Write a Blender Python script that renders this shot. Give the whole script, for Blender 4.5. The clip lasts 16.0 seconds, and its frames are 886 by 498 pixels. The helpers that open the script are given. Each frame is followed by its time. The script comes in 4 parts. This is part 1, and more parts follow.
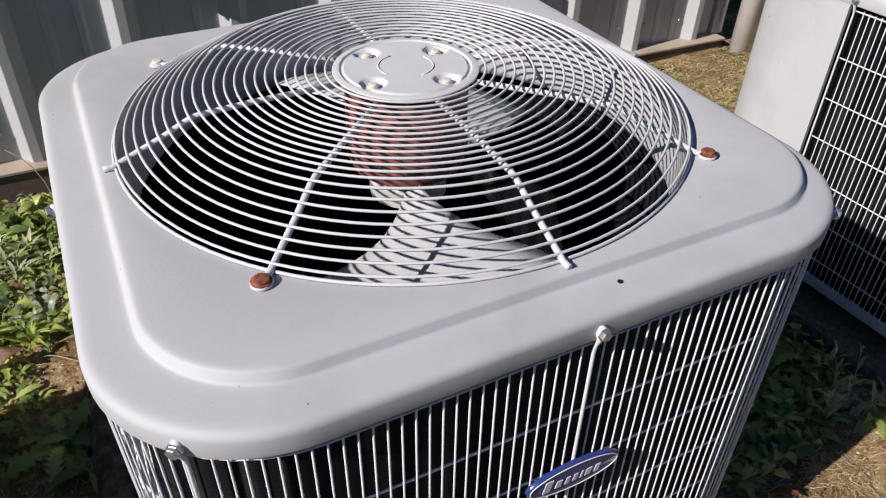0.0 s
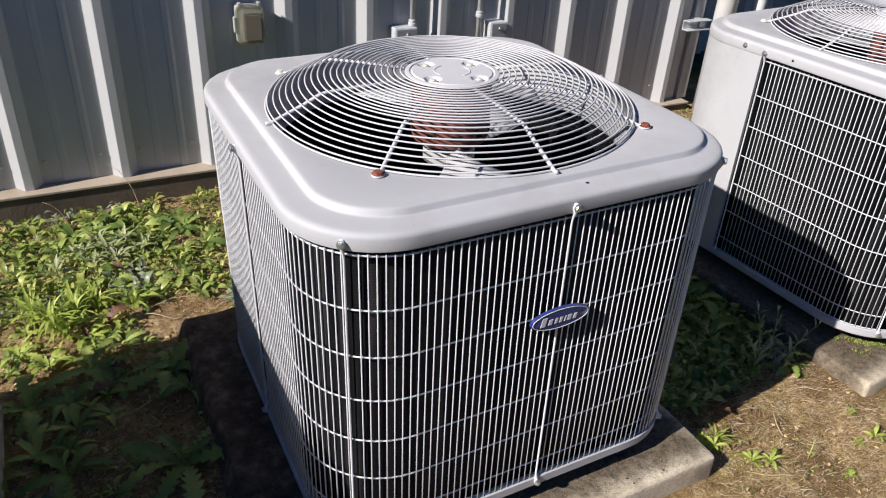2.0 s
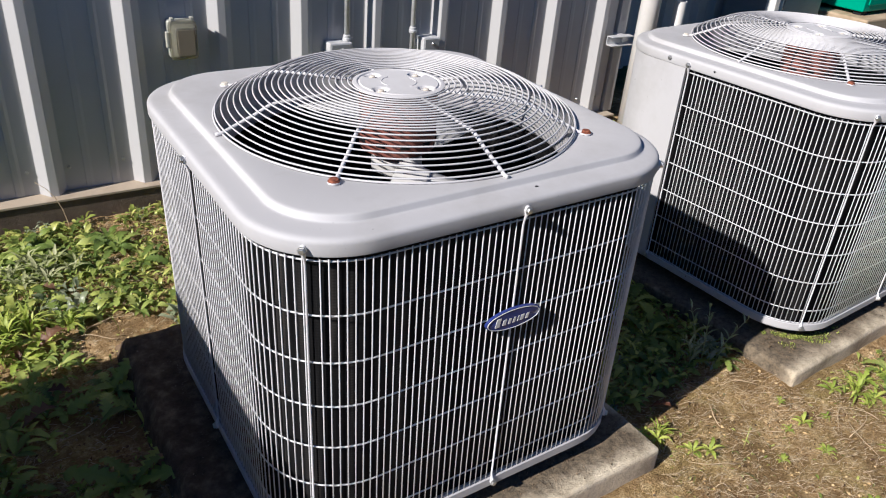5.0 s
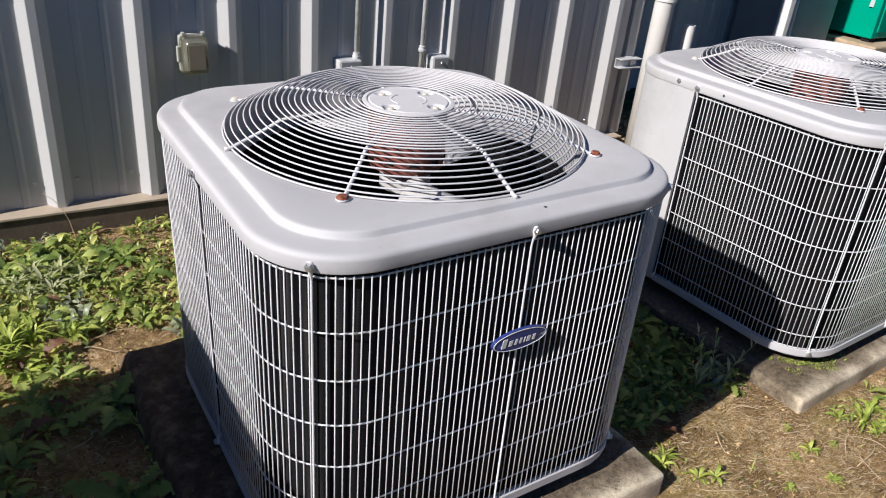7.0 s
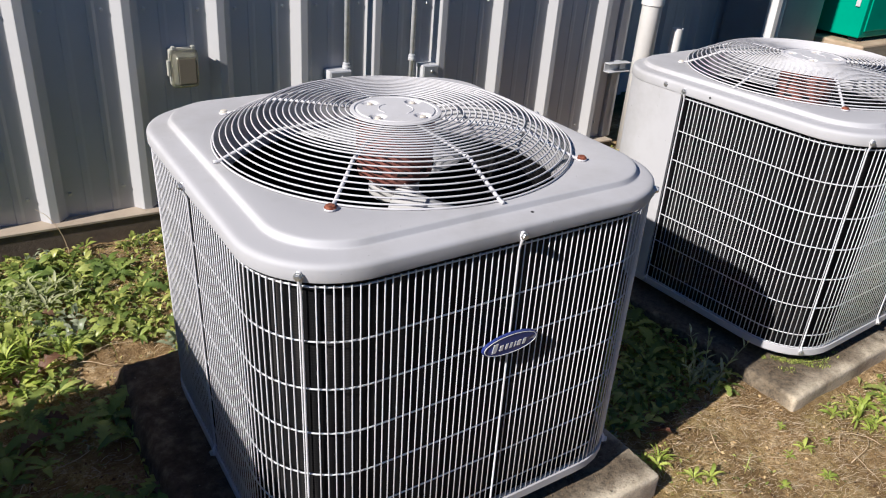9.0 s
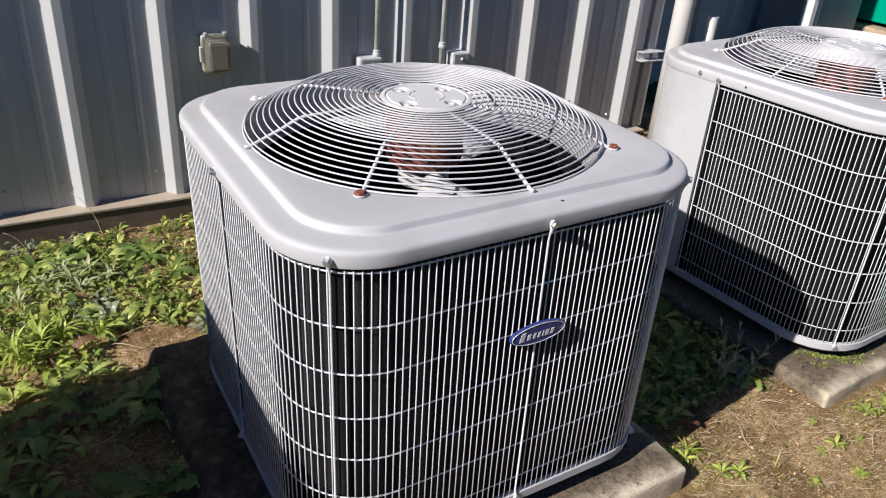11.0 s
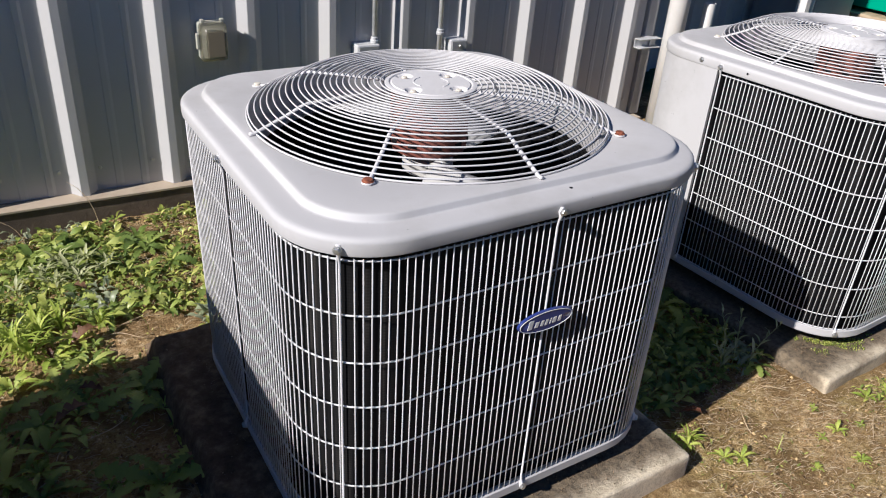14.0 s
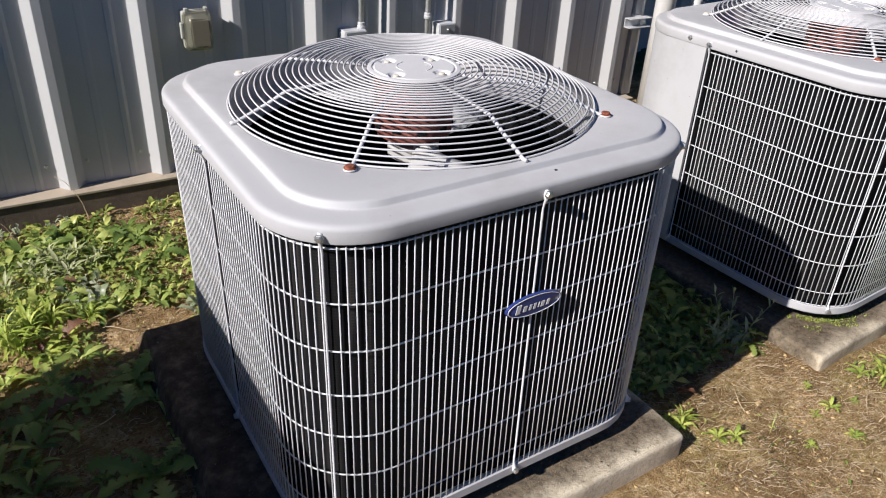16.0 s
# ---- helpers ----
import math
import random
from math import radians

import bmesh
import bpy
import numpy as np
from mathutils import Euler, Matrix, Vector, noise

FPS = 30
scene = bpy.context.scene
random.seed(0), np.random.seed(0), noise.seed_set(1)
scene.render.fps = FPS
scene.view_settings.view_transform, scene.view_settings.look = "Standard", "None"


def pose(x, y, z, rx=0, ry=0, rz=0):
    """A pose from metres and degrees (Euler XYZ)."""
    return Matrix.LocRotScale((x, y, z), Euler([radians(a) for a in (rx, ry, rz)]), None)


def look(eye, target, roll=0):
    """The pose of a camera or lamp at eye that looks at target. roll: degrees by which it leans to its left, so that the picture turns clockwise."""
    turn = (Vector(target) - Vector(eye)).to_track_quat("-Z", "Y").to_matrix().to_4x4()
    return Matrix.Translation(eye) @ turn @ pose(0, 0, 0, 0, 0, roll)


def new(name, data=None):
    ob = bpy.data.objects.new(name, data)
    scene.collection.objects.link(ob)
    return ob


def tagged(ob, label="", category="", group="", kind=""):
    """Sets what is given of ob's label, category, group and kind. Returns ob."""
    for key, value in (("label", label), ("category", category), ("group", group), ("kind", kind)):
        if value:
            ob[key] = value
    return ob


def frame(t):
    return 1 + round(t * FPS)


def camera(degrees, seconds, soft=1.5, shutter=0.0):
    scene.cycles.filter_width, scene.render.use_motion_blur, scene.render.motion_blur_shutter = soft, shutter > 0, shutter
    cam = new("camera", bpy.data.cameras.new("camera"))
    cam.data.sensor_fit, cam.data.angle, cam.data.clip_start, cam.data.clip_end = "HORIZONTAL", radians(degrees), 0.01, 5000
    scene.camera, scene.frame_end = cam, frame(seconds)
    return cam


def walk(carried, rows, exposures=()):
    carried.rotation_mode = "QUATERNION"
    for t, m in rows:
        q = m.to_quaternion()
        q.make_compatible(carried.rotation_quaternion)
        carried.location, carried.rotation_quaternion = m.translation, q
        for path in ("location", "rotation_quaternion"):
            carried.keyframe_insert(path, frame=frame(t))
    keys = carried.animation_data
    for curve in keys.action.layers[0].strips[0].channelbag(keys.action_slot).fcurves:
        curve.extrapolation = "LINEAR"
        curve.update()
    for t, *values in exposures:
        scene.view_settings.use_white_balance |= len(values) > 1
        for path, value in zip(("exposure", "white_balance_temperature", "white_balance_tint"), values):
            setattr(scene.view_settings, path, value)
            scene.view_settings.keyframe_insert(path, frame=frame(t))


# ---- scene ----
cam = camera(61.5, 16.0, soft=1.1)
PATH = [
    (0, (-0.377, -0.835, 1.26), (0.347, 0.574, 0.038), 0.9),
    (0.5, (-0.486, -1.011, 1.305), (0.324, 0.422, 0.169), 1.1),
    (1, (-0.549, -1.195, 1.334), (0.257, 0.281, 0.252), 1.9),
    (1.5, (-0.602, -1.302, 1.34), (0.174, 0.215, 0.293), 2.7),
    (2, (-0.698, -1.292, 1.329), (0.105, 0.216, 0.29), 2.4),
    (2.5, (-0.753, -1.296, 1.328), (0.115, 0.174, 0.285), 2.0),
    (3, (-0.755, -1.298, 1.324), (0.162, 0.145, 0.286), 2.0),
    (3.5, (-0.755, -1.299, 1.322), (0.189, 0.137, 0.298), 2.6),
    (4, (-0.753, -1.301, 1.324), (0.208, 0.132, 0.313), 3.2),
    (6.5, (-0.758, -1.294, 1.32), (0.223, 0.16, 0.36), 4.6),
    (7, (-0.756, -1.291, 1.32), (0.224, 0.171, 0.371), 4.8),
    (7.5, (-0.751, -1.296, 1.323), (0.232, 0.17, 0.381), 4.6),
    (8, (-0.748, -1.3, 1.322), (0.238, 0.167, 0.385), 4.4),
    (8.5, (-0.751, -1.302, 1.322), (0.238, 0.165, 0.389), 4.0),
    (9, (-0.749, -1.308, 1.326), (0.241, 0.159, 0.394), 3.6),
    (11.5, (-0.751, -1.301, 1.319), (0.16, 0.194, 0.352), 3.4),
    (12, (-0.76, -1.294, 1.317), (0.148, 0.199, 0.345), 3.5),
    (12.5, (-0.772, -1.282, 1.315), (0.141, 0.203, 0.335), 3.7),
    (13, (-0.779, -1.278, 1.314), (0.141, 0.199, 0.328), 3.8),
    (13.5, (-0.778, -1.281, 1.315), (0.151, 0.19, 0.328), 3.8),
    (14, (-0.771, -1.286, 1.315), (0.163, 0.181, 0.329), 3.5),
    (14.5, (-0.763, -1.285, 1.314), (0.174, 0.178, 0.324), 3.2),
    (15, (-0.755, -1.279, 1.311), (0.178, 0.18, 0.31), 2.8),
    (15.5, (-0.752, -1.284, 1.311), (0.176, 0.17, 0.299), 2.4),
    (16, (-0.747, -1.289, 1.31), (0.183, 0.159, 0.291), 2.3),
]
EXPOSURES = [(0.0, -0.18, 4680, 10), (0.5, -0.14, 4680, 10), (1.0, -0.05, 4680, 10), (1.5, 0.0, 4680, 10), (16.0, 0.0, 4680, 10)]
walk(cam, [(t, look(eye, target, roll)) for t, eye, target, roll in PATH], EXPOSURES)

# ---- world, sun, exposure ----
SUN_WAY = Vector((1.0, 0.150, -0.73)).normalized()      # the way the sunlight travels
world = bpy.data.worlds.new("world")
scene.world = world
world.use_nodes = True
wn = world.node_tree
sky = wn.nodes.new("ShaderNodeTexSky")
sky.sky_type = "NISHITA"
sky.sun_disc = False
sky.sun_elevation = math.asin(-SUN_WAY.z)
sky.sun_rotation = math.atan2(-SUN_WAY.x, -SUN_WAY.y) % (2 * math.pi)
sky.altitude = 100
sky.ozone_density, sky.dust_density = 10.0, 0.0
background = next(n for n in wn.nodes if n.type == "BACKGROUND")
background.inputs["Strength"].default_value = 0.036
wn.links.new(sky.outputs["Color"], background.inputs["Color"])
sun = new("sun", bpy.data.lights.new("sun", "SUN"))
sun.data.energy, sun.data.angle, sun.data.color = 7.9, radians(0.53), (1.0, 0.75, 0.49)
sun.matrix_world = look((-8, -1.4, 6), Vector((-8, -1.4, 6)) + SUN_WAY)
scene.view_settings.exposure = 0.0


# ---- materials ----
def node(nt, kind, **inputs):
    n = nt.nodes.new(kind)
    for key, value in inputs.items():
        n.inputs[key.replace("_", " ")].default_value = value
    return n


def material(name, colour, rough=0.6, metal=0.0, spec=0.5):
    m = bpy.data.materials.new(name)
    m.use_nodes = True
    b = next(n for n in m.node_tree.nodes if n.type == "BSDF_PRINCIPLED")
    b.inputs["Base Color"].default_value = (*colour, 1)
    b.inputs["Roughness"].default_value = rough
    b.inputs["Metallic"].default_value = metal
    b.inputs["Specular IOR Level"].default_value = spec
    return m, m.node_tree, b


def noise_at(nt, scale, detail=4, rough=0.55, stretch=None, space="Object"):
    tc = nt.nodes.new("ShaderNodeTexCoord")
    n = node(nt, "ShaderNodeTexNoise", Scale=scale, Detail=detail, Roughness=rough)
    if stretch:
        mp = nt.nodes.new("ShaderNodeMapping")
        mp.inputs["Scale"].default_value = stretch
        nt.links.new(tc.outputs[space], mp.inputs["Vector"])
        nt.links.new(mp.outputs["Vector"], n.inputs["Vector"])
    else:
        nt.links.new(tc.outputs[space], n.inputs["Vector"])
    return n


def ramp(nt, src, stops):
    r = nt.nodes.new("ShaderNodeValToRGB")
    els = r.color_ramp.elements
    while len(els) < len(stops):
        els.new(0.5)
    for e, (p, c) in zip(els, stops):
        e.position, e.color = p, (*c, 1) if len(c) == 3 else c
    nt.links.new(src, r.inputs["Fac"])
    return r


def blend(nt, fac, a, b, kind="MIX"):
    mx = nt.nodes.new("ShaderNodeMix")
    mx.data_type, mx.blend_type = "RGBA", kind
    for socket, value in ((mx.inputs[0], fac), (mx.inputs[6], a), (mx.inputs[7], b)):
        if isinstance(value, bpy.types.NodeSocket):
            nt.links.new(value, socket)
        elif isinstance(value, (int, float)):
            socket.default_value = value
        else:
            socket.default_value = (*value, 1)
    return mx.outputs[2]


def bump(nt, bsdf, src, strength, distance):
    b = node(nt, "ShaderNodeBump", Strength=strength, Distance=distance)
    nt.links.new(src, b.inputs["Height"])
    nt.links.new(b.outputs["Normal"], bsdf.inputs["Normal"])


def painted(name, colour, dirt, rough=0.42, amount=0.5, grain=260.0, relief=0.0004):
    """Painted sheet steel with faint grime, fine orange peel and a few chips."""
    m, nt, b = material(name, colour, rough)
    big = noise_at(nt, 5.5, 6, 0.65)
    mask = ramp(nt, big.outputs["Fac"], [(0.48, (0, 0, 0)), (0.78, (amount,) * 3)])
    speck = noise_at(nt, 130, 2, 0.5)
    chips = ramp(nt, speck.outputs["Fac"], [(0.765, (0, 0, 0)), (0.79, (min(1, amount * 2),) * 3)])
    c = blend(nt, mask.outputs["Color"], colour, dirt)
    c = blend(nt, chips.outputs["Color"], c, tuple(v * 0.3 for v in dirt))
    nt.links.new(c, b.inputs["Base Color"])
    rr = ramp(nt, big.outputs["Fac"], [(0.3, (rough,) * 3), (0.8, (min(1, rough + 0.25),) * 3)])
    nt.links.new(rr.outputs["Color"], b.inputs["Roughness"])
    bump(nt, b, noise_at(nt, grain, 3).outputs["Fac"], 0.35, relief)
    return m


UNIT_PAINT = painted("unit_grey_paint", (0.485, 0.482, 0.490), (0.345, 0.335, 0.32), 0.60, 0.6)
WIRE_PAINT = painted("wire_coating", (0.73, 0.73, 0.745), (0.42, 0.40, 0.37), 0.40, 0.4)
GUARD_PAINT = painted("fan_guard_coating", (0.60, 0.595, 0.605), (0.40, 0.38, 0.35), 0.45, 0.4)
WALL_PAINT = painted("wall_steel_paint", (0.475, 0.475, 0.475), (0.40, 0.385, 0.36), 0.38, 0.3)
RUST, nt, b = material("rust", (0.30, 0.09, 0.035), 0.85)
n1 = noise_at(nt, 180, 5)
nt.links.new(ramp(nt, n1.outputs["Fac"], [(0.3, (0.07, 0.022, 0.012)), (0.55, (0.22, 0.065, 0.03)), (0.8, (0.40, 0.17, 0.085))]).outputs["Color"], b.inputs["Base Color"])
bump(nt, b, n1.outputs["Fac"], 0.6, 0.001)
SCREW, nt, b = material("zinc_screw", (0.55, 0.55, 0.54), 0.35, 0.85)
STAINED_BOLT = painted("stained_bolt", (0.62, 0.58, 0.5), (0.42, 0.25, 0.1), 0.5, 0.8)
DARK, nt, b = material("black_cavity_paint", (0.012, 0.012, 0.014), 0.7, 0.0, 0.2)
bump(nt, b, noise_at(nt, 90, 3).outputs["Fac"], 0.3, 0.001)

# coil: thin dark fins with dust, stacked upright in bands
COIL, nt, b = material("coil_fins", (0.02, 0.02, 0.02), 0.75, 0.0, 0.06)
tc = nt.nodes.new("ShaderNodeTexCoord")
wave = node(nt, "ShaderNodeTexWave", Scale=55.0, Distortion=1.2, Detail=2.0, Detail_Scale=6.0)
wave.wave_type, wave.bands_direction = "BANDS", "Z"
nt.links.new(tc.outputs["Object"], wave.inputs["Vector"])
streak = noise_at(nt, 46, 4, 0.6, (1, 1, 0.03))
c = ramp(nt, streak.outputs["Fac"], [(0.40, (0.004, 0.004, 0.005)), (0.56, (0.014, 0.014, 0.015)), (0.74, (0.055, 0.050, 0.046))])
c2 = blend(nt, ramp(nt, wave.outputs["Fac"], [(0.2, (0.35,) * 3), (0.7, (0, 0, 0))]).outputs["Color"], c.outputs["Color"], (0.004, 0.004, 0.004))
nt.links.new(c2, b.inputs["Base Color"])
bump(nt, b, wave.outputs["Fac"], 0.2, 0.001)

COPPER, nt, b = material("motor_shell_rust_red", (0.30, 0.12, 0.085), 0.6)
n1 = noise_at(nt, 35, 6, 0.7)
nt.links.new(ramp(nt, n1.outputs["Fac"], [(0.3, (0.13, 0.045, 0.033)), (0.6, (0.25, 0.092, 0.066)), (0.8, (0.36, 0.17, 0.115))]).outputs["Color"], b.inputs["Base Color"])
BLADE = painted("blade_metal", (0.50, 0.50, 0.49), (0.28, 0.25, 0.21), 0.5, 0.7)
BADGE_BLUE, nt, b = material("badge_blue", (0.03, 0.045, 0.20), 0.25)
BADGE_WHITE, nt, b = material("badge_white", (0.62, 0.63, 0.66), 0.3)

CONCRETE, nt, b = material("concrete", (0.36, 0.33, 0.28), 0.9)
n1, n2 = noise_at(nt, 4.5, 8, 0.72), noise_at(nt, 120, 5, 0.7)
c = ramp(nt, n1.outputs["Fac"], [(0.30, (0.20, 0.16, 0.11)), (0.42, (0.47, 0.40, 0.28)), (0.54, (0.66, 0.58, 0.42)), (0.72, (0.78, 0.70, 0.54))])
c2 = blend(nt, ramp(nt, n2.outputs["Fac"], [(0.3, (0.5,) * 3), (0.5, (0, 0, 0))]).outputs["Color"], c.outputs["Color"], (0.16, 0.13, 0.10))
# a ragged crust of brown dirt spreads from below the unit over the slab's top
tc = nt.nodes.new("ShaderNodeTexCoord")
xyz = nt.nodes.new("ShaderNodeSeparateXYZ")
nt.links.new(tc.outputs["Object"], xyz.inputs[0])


def maths(tree, op, a, c=0.0):
    n = tree.nodes.new("ShaderNodeMath")
    n.operation = op
    for socket, value in ((n.inputs[0], a), (n.inputs[1], c)):
        if isinstance(value, bpy.types.NodeSocket):
            tree.links.new(value, socket)
        else:
            socket.default_value = value
    return n.outputs[0]


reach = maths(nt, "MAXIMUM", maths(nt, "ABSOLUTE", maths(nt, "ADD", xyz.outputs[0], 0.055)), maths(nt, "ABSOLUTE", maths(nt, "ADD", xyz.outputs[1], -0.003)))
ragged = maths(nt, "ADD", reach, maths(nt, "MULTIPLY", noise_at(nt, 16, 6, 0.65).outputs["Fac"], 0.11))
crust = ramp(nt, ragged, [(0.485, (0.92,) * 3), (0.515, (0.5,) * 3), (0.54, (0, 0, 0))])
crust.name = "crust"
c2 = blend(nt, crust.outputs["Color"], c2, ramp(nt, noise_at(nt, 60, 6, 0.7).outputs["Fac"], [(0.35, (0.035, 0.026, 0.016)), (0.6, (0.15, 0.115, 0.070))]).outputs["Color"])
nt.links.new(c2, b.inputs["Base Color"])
bump(nt, b, n2.outputs["Fac"], 0.8, 0.004)
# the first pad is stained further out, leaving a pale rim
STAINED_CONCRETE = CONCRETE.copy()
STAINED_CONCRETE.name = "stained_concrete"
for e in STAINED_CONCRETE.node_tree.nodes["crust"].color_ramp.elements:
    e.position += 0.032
FOOTING, nt, b = material("footing_concrete", (0.36, 0.33, 0.28), 0.9)
n1, n2 = noise_at(nt, 5, 8, 0.7), noise_at(nt, 90, 5, 0.7)
c = ramp(nt, n1.outputs["Fac"], [(0.3, (0.07, 0.055, 0.04)), (0.55, (0.14, 0.11, 0.08)), (0.8, (0.22, 0.18, 0.135))])
nt.links.new(blend(nt, ramp(nt, n2.outputs["Fac"], [(0.3, (0.45,) * 3), (0.6, (0, 0, 0))]).outputs["Color"], c.outputs["Color"], (0.10, 0.08, 0.06)), b.inputs["Base Color"])
bump(nt, b, n2.outputs["Fac"], 0.7, 0.003)

SOIL, nt, b = material("soil", (0.2, 0.14, 0.08), 0.95, 0, 0.2)
n1, n2, n3 = noise_at(nt, 2.3, 6, 0.6), noise_at(nt, 38, 8, 0.8), noise_at(nt, 210, 4, 0.7)
n4 = noise_at(nt, 6.5, 5, 0.65)
c = ramp(nt, n2.outputs["Fac"], [(0.29, (0.09, 0.055, 0.023)), (0.41, (0.36, 0.235, 0.10)), (0.52, (0.62, 0.44, 0.21)), (0.64, (0.95, 0.78, 0.49))])
moss = ramp(nt, n1.outputs["Fac"], [(0.45, (0, 0, 0)), (0.68, (0.55,) * 3)])
c2 = blend(nt, moss.outputs["Color"], c.outputs["Color"], (0.30, 0.29, 0.06))
c2 = blend(nt, ramp(nt, n4.outputs["Fac"], [(0.42, (0.75,) * 3), (0.58, (0, 0, 0))]).outputs["Color"], c2, (0.24, 0.155, 0.065))
c3 = blend(nt, ramp(nt, n3.outputs["Fac"], [(0.32, (0.7,) * 3), (0.5, (0, 0, 0))]).outputs["Color"], c2, (0.13, 0.082, 0.034))
# unseen ground some metres off, coloured dark grass-green to cut warm bounce light
tc = nt.nodes.new("ShaderNodeTexCoord")
xyz = nt.nodes.new("ShaderNodeSeparateXYZ")
nt.links.new(tc.outputs["Object"], xyz.inputs[0])
off = maths(nt, "MAXIMUM", maths(nt, "ABSOLUTE", maths(nt, "SUBTRACT", xyz.outputs[0], 0.4)), maths(nt, "ABSOLUTE", xyz.outputs[1]))
off = maths(nt, "ADD", off, maths(nt, "MULTIPLY", n1.outputs["Fac"], 0.8))
dark_far_ground = ramp(nt, n3.outputs["Fac"], [(0.3, (0.03, 0.05, 0.015)), (0.7, (0.08, 0.12, 0.035))])
c3 = blend(nt, ramp(nt, maths(nt, "MULTIPLY", off, 0.1), [(0.23, (0, 0, 0)), (0.27, (1, 1, 1))]).outputs["Color"], c3, dark_far_ground.outputs["Color"])
nt.links.new(c3, b.inputs["Base Color"])
bump(nt, b, blend(nt, 0.4, n2.outputs["Color"], n3.outputs["Color"]), 1.0, 0.034)


# ---- mesh helpers ----
def mesh_of(name, verts, faces, mat, smooth=True):
    me = bpy.data.meshes.new(name)
    me.from_pydata(verts, [], faces)
    me.materials.append(mat)
    if smooth:
        me.polygons.foreach_set("use_smooth", [True] * len(me.polygons))
    me.update()
    return me


def hang(name, me, parent, m=None, label=""):
    """A mesh as one part under a thing or a part."""
    ob = new(name, me)
    ob.parent = parent
    if m is not None:
        ob.matrix_basis = m
    if label:
        ob["label"] = label
    return ob


def part(name, bm, mat, parent, label="", smooth=False, m=None):
    me = bpy.data.meshes.new(name)
    bmesh.ops.recalc_face_normals(bm, faces=bm.faces)
    bm.to_mesh(me)
    bm.free()
    me.materials.append(mat)
    if smooth:
        me.polygons.foreach_set("use_smooth", [True] * len(me.polygons))
        me.set_sharp_from_angle(angle=radians(40))
    return hang(name, me, parent, m, label)


def thing(name, label, category, m=None, group="", kind=""):
    ob = new(name)
    ob.empty_display_size = 0.05
    if m is not None:
        ob.matrix_basis = m
    return tagged(ob, label, category, group, kind)


def tube_data(points, r, n=6, closed=False, cap=True):
    """Verts and faces of a round bar along points; r may be a list."""
    pts = [Vector(p) for p in points]
    k = len(pts)
    radii = r if isinstance(r, (list, tuple)) else [r] * k
    verts, faces = [], []
    side = None
    for i, p in enumerate(pts):
        a, c = (pts[i - 1], pts[(i + 1) % k]) if closed else (pts[max(i - 1, 0)], pts[min(i + 1, k - 1)])
        t = (c - a).normalized()
        if side is None:
            side = t.orthogonal().normalized() if abs(t.z) > 0.9 else t.cross(Vector((0, 0, 1))).normalized()
        side = (side - t * side.dot(t)).normalized()
        up = t.cross(side)
        for j in range(n):
            w = 2 * math.pi * j / n
            verts.append(p + radii[i] * (math.cos(w) * side + math.sin(w) * up))
    for i in range(k if closed else k - 1):
        for j in range(n):
            a, c = i * n, ((i + 1) % k) * n
            faces.append((a + j, a + (j + 1) % n, c + (j + 1) % n, c + j))
    if cap and not closed:
        faces.append(tuple(range(n - 1, -1, -1)))
        faces.append(tuple((k - 1) * n + j for j in range(n)))
    return [tuple(v) for v in verts], faces


def tube(name, points, r, mat, n=6, closed=False):
    return mesh_of(name, *tube_data(points, r, n, closed), mat)


def box_bm(x0, x1, y0, y1, z0, z1, bevel=0.0, segments=2):
    bm = bmesh.new()
    bmesh.ops.create_cube(bm, size=1, matrix=Matrix.LocRotScale(((x0 + x1) / 2, (y0 + y1) / 2, (z0 + z1) / 2), None, (x1 - x0, y1 - y0, z1 - z0)))
    if bevel:
        bmesh.ops.bevel(bm, geom=bm.edges[:], offset=bevel, segments=segments, affect="EDGES", profile=0.5)
    return bm


def lathe_bm(profile, n=32):
    """A turned form from (radius, z) pairs round the z axis."""
    bm = bmesh.new()
    rows = []
    for r, z in profile:
        rows.append([bm.verts.new((r * math.cos(2 * math.pi * j / n), r * math.sin(2 * math.pi * j / n), z)) for j in range(n)])
    for a, c in zip(rows, rows[1:]):
        for j in range(n):
            bm.faces.new((a[j], a[(j + 1) % n], c[(j + 1) % n], c[j]))
    for row, (r, z) in ((rows[0], profile[0]), (rows[-1], profile[-1])):
        if r > 1e-6:
            bm.faces.new(row)
    bmesh.ops.remove_doubles(bm, verts=bm.verts, dist=1e-6)
    return bm


def square_radius(half, r, w):
    """Distance from the middle to a rounded square's edge at angle w."""
    c, s = abs(math.cos(w)), abs(math.sin(w))
    if c < s:
        c, s = s, c
    if half * s / c <= half - r:
        return half / c
    k = half - r
    b_ = k * (c + s)
    return b_ + math.sqrt(max(b_ * b_ - (2 * k * k - r * r), 0))


def square_walk(half, r, s):
    """Point and outward way at arc length s round a rounded square, from the middle of the front face towards +x."""
    k = half - r
    quarter = 2 * k + math.pi / 2 * r
    s %= 4 * quarter
    side, u = divmod(s + 1e-9, quarter)
    if u < k:
        p, n_ = (u, -half), (0, -1)
    elif u < k + math.pi / 2 * r:
        w = (u - k) / r - math.pi / 2
        p, n_ = (k + r * math.cos(w), -k + r * math.sin(w)), (math.cos(w), math.sin(w))
    else:
        p, n_ = (half, -k + (u - k - math.pi / 2 * r)), (1, 0)
    for _ in range(int(side)):
        p, n_ = (-p[1], p[0]), (-n_[1], n_[0])
    return p, n_


# ---- the condensing unit ----
HALF, CORNER = 0.4245, 0.166          # wire guard's outline
TOP = 0.80                          # height of the cover's raised panel
DOME = (0.014, 0.013)            # middle of the fan guard


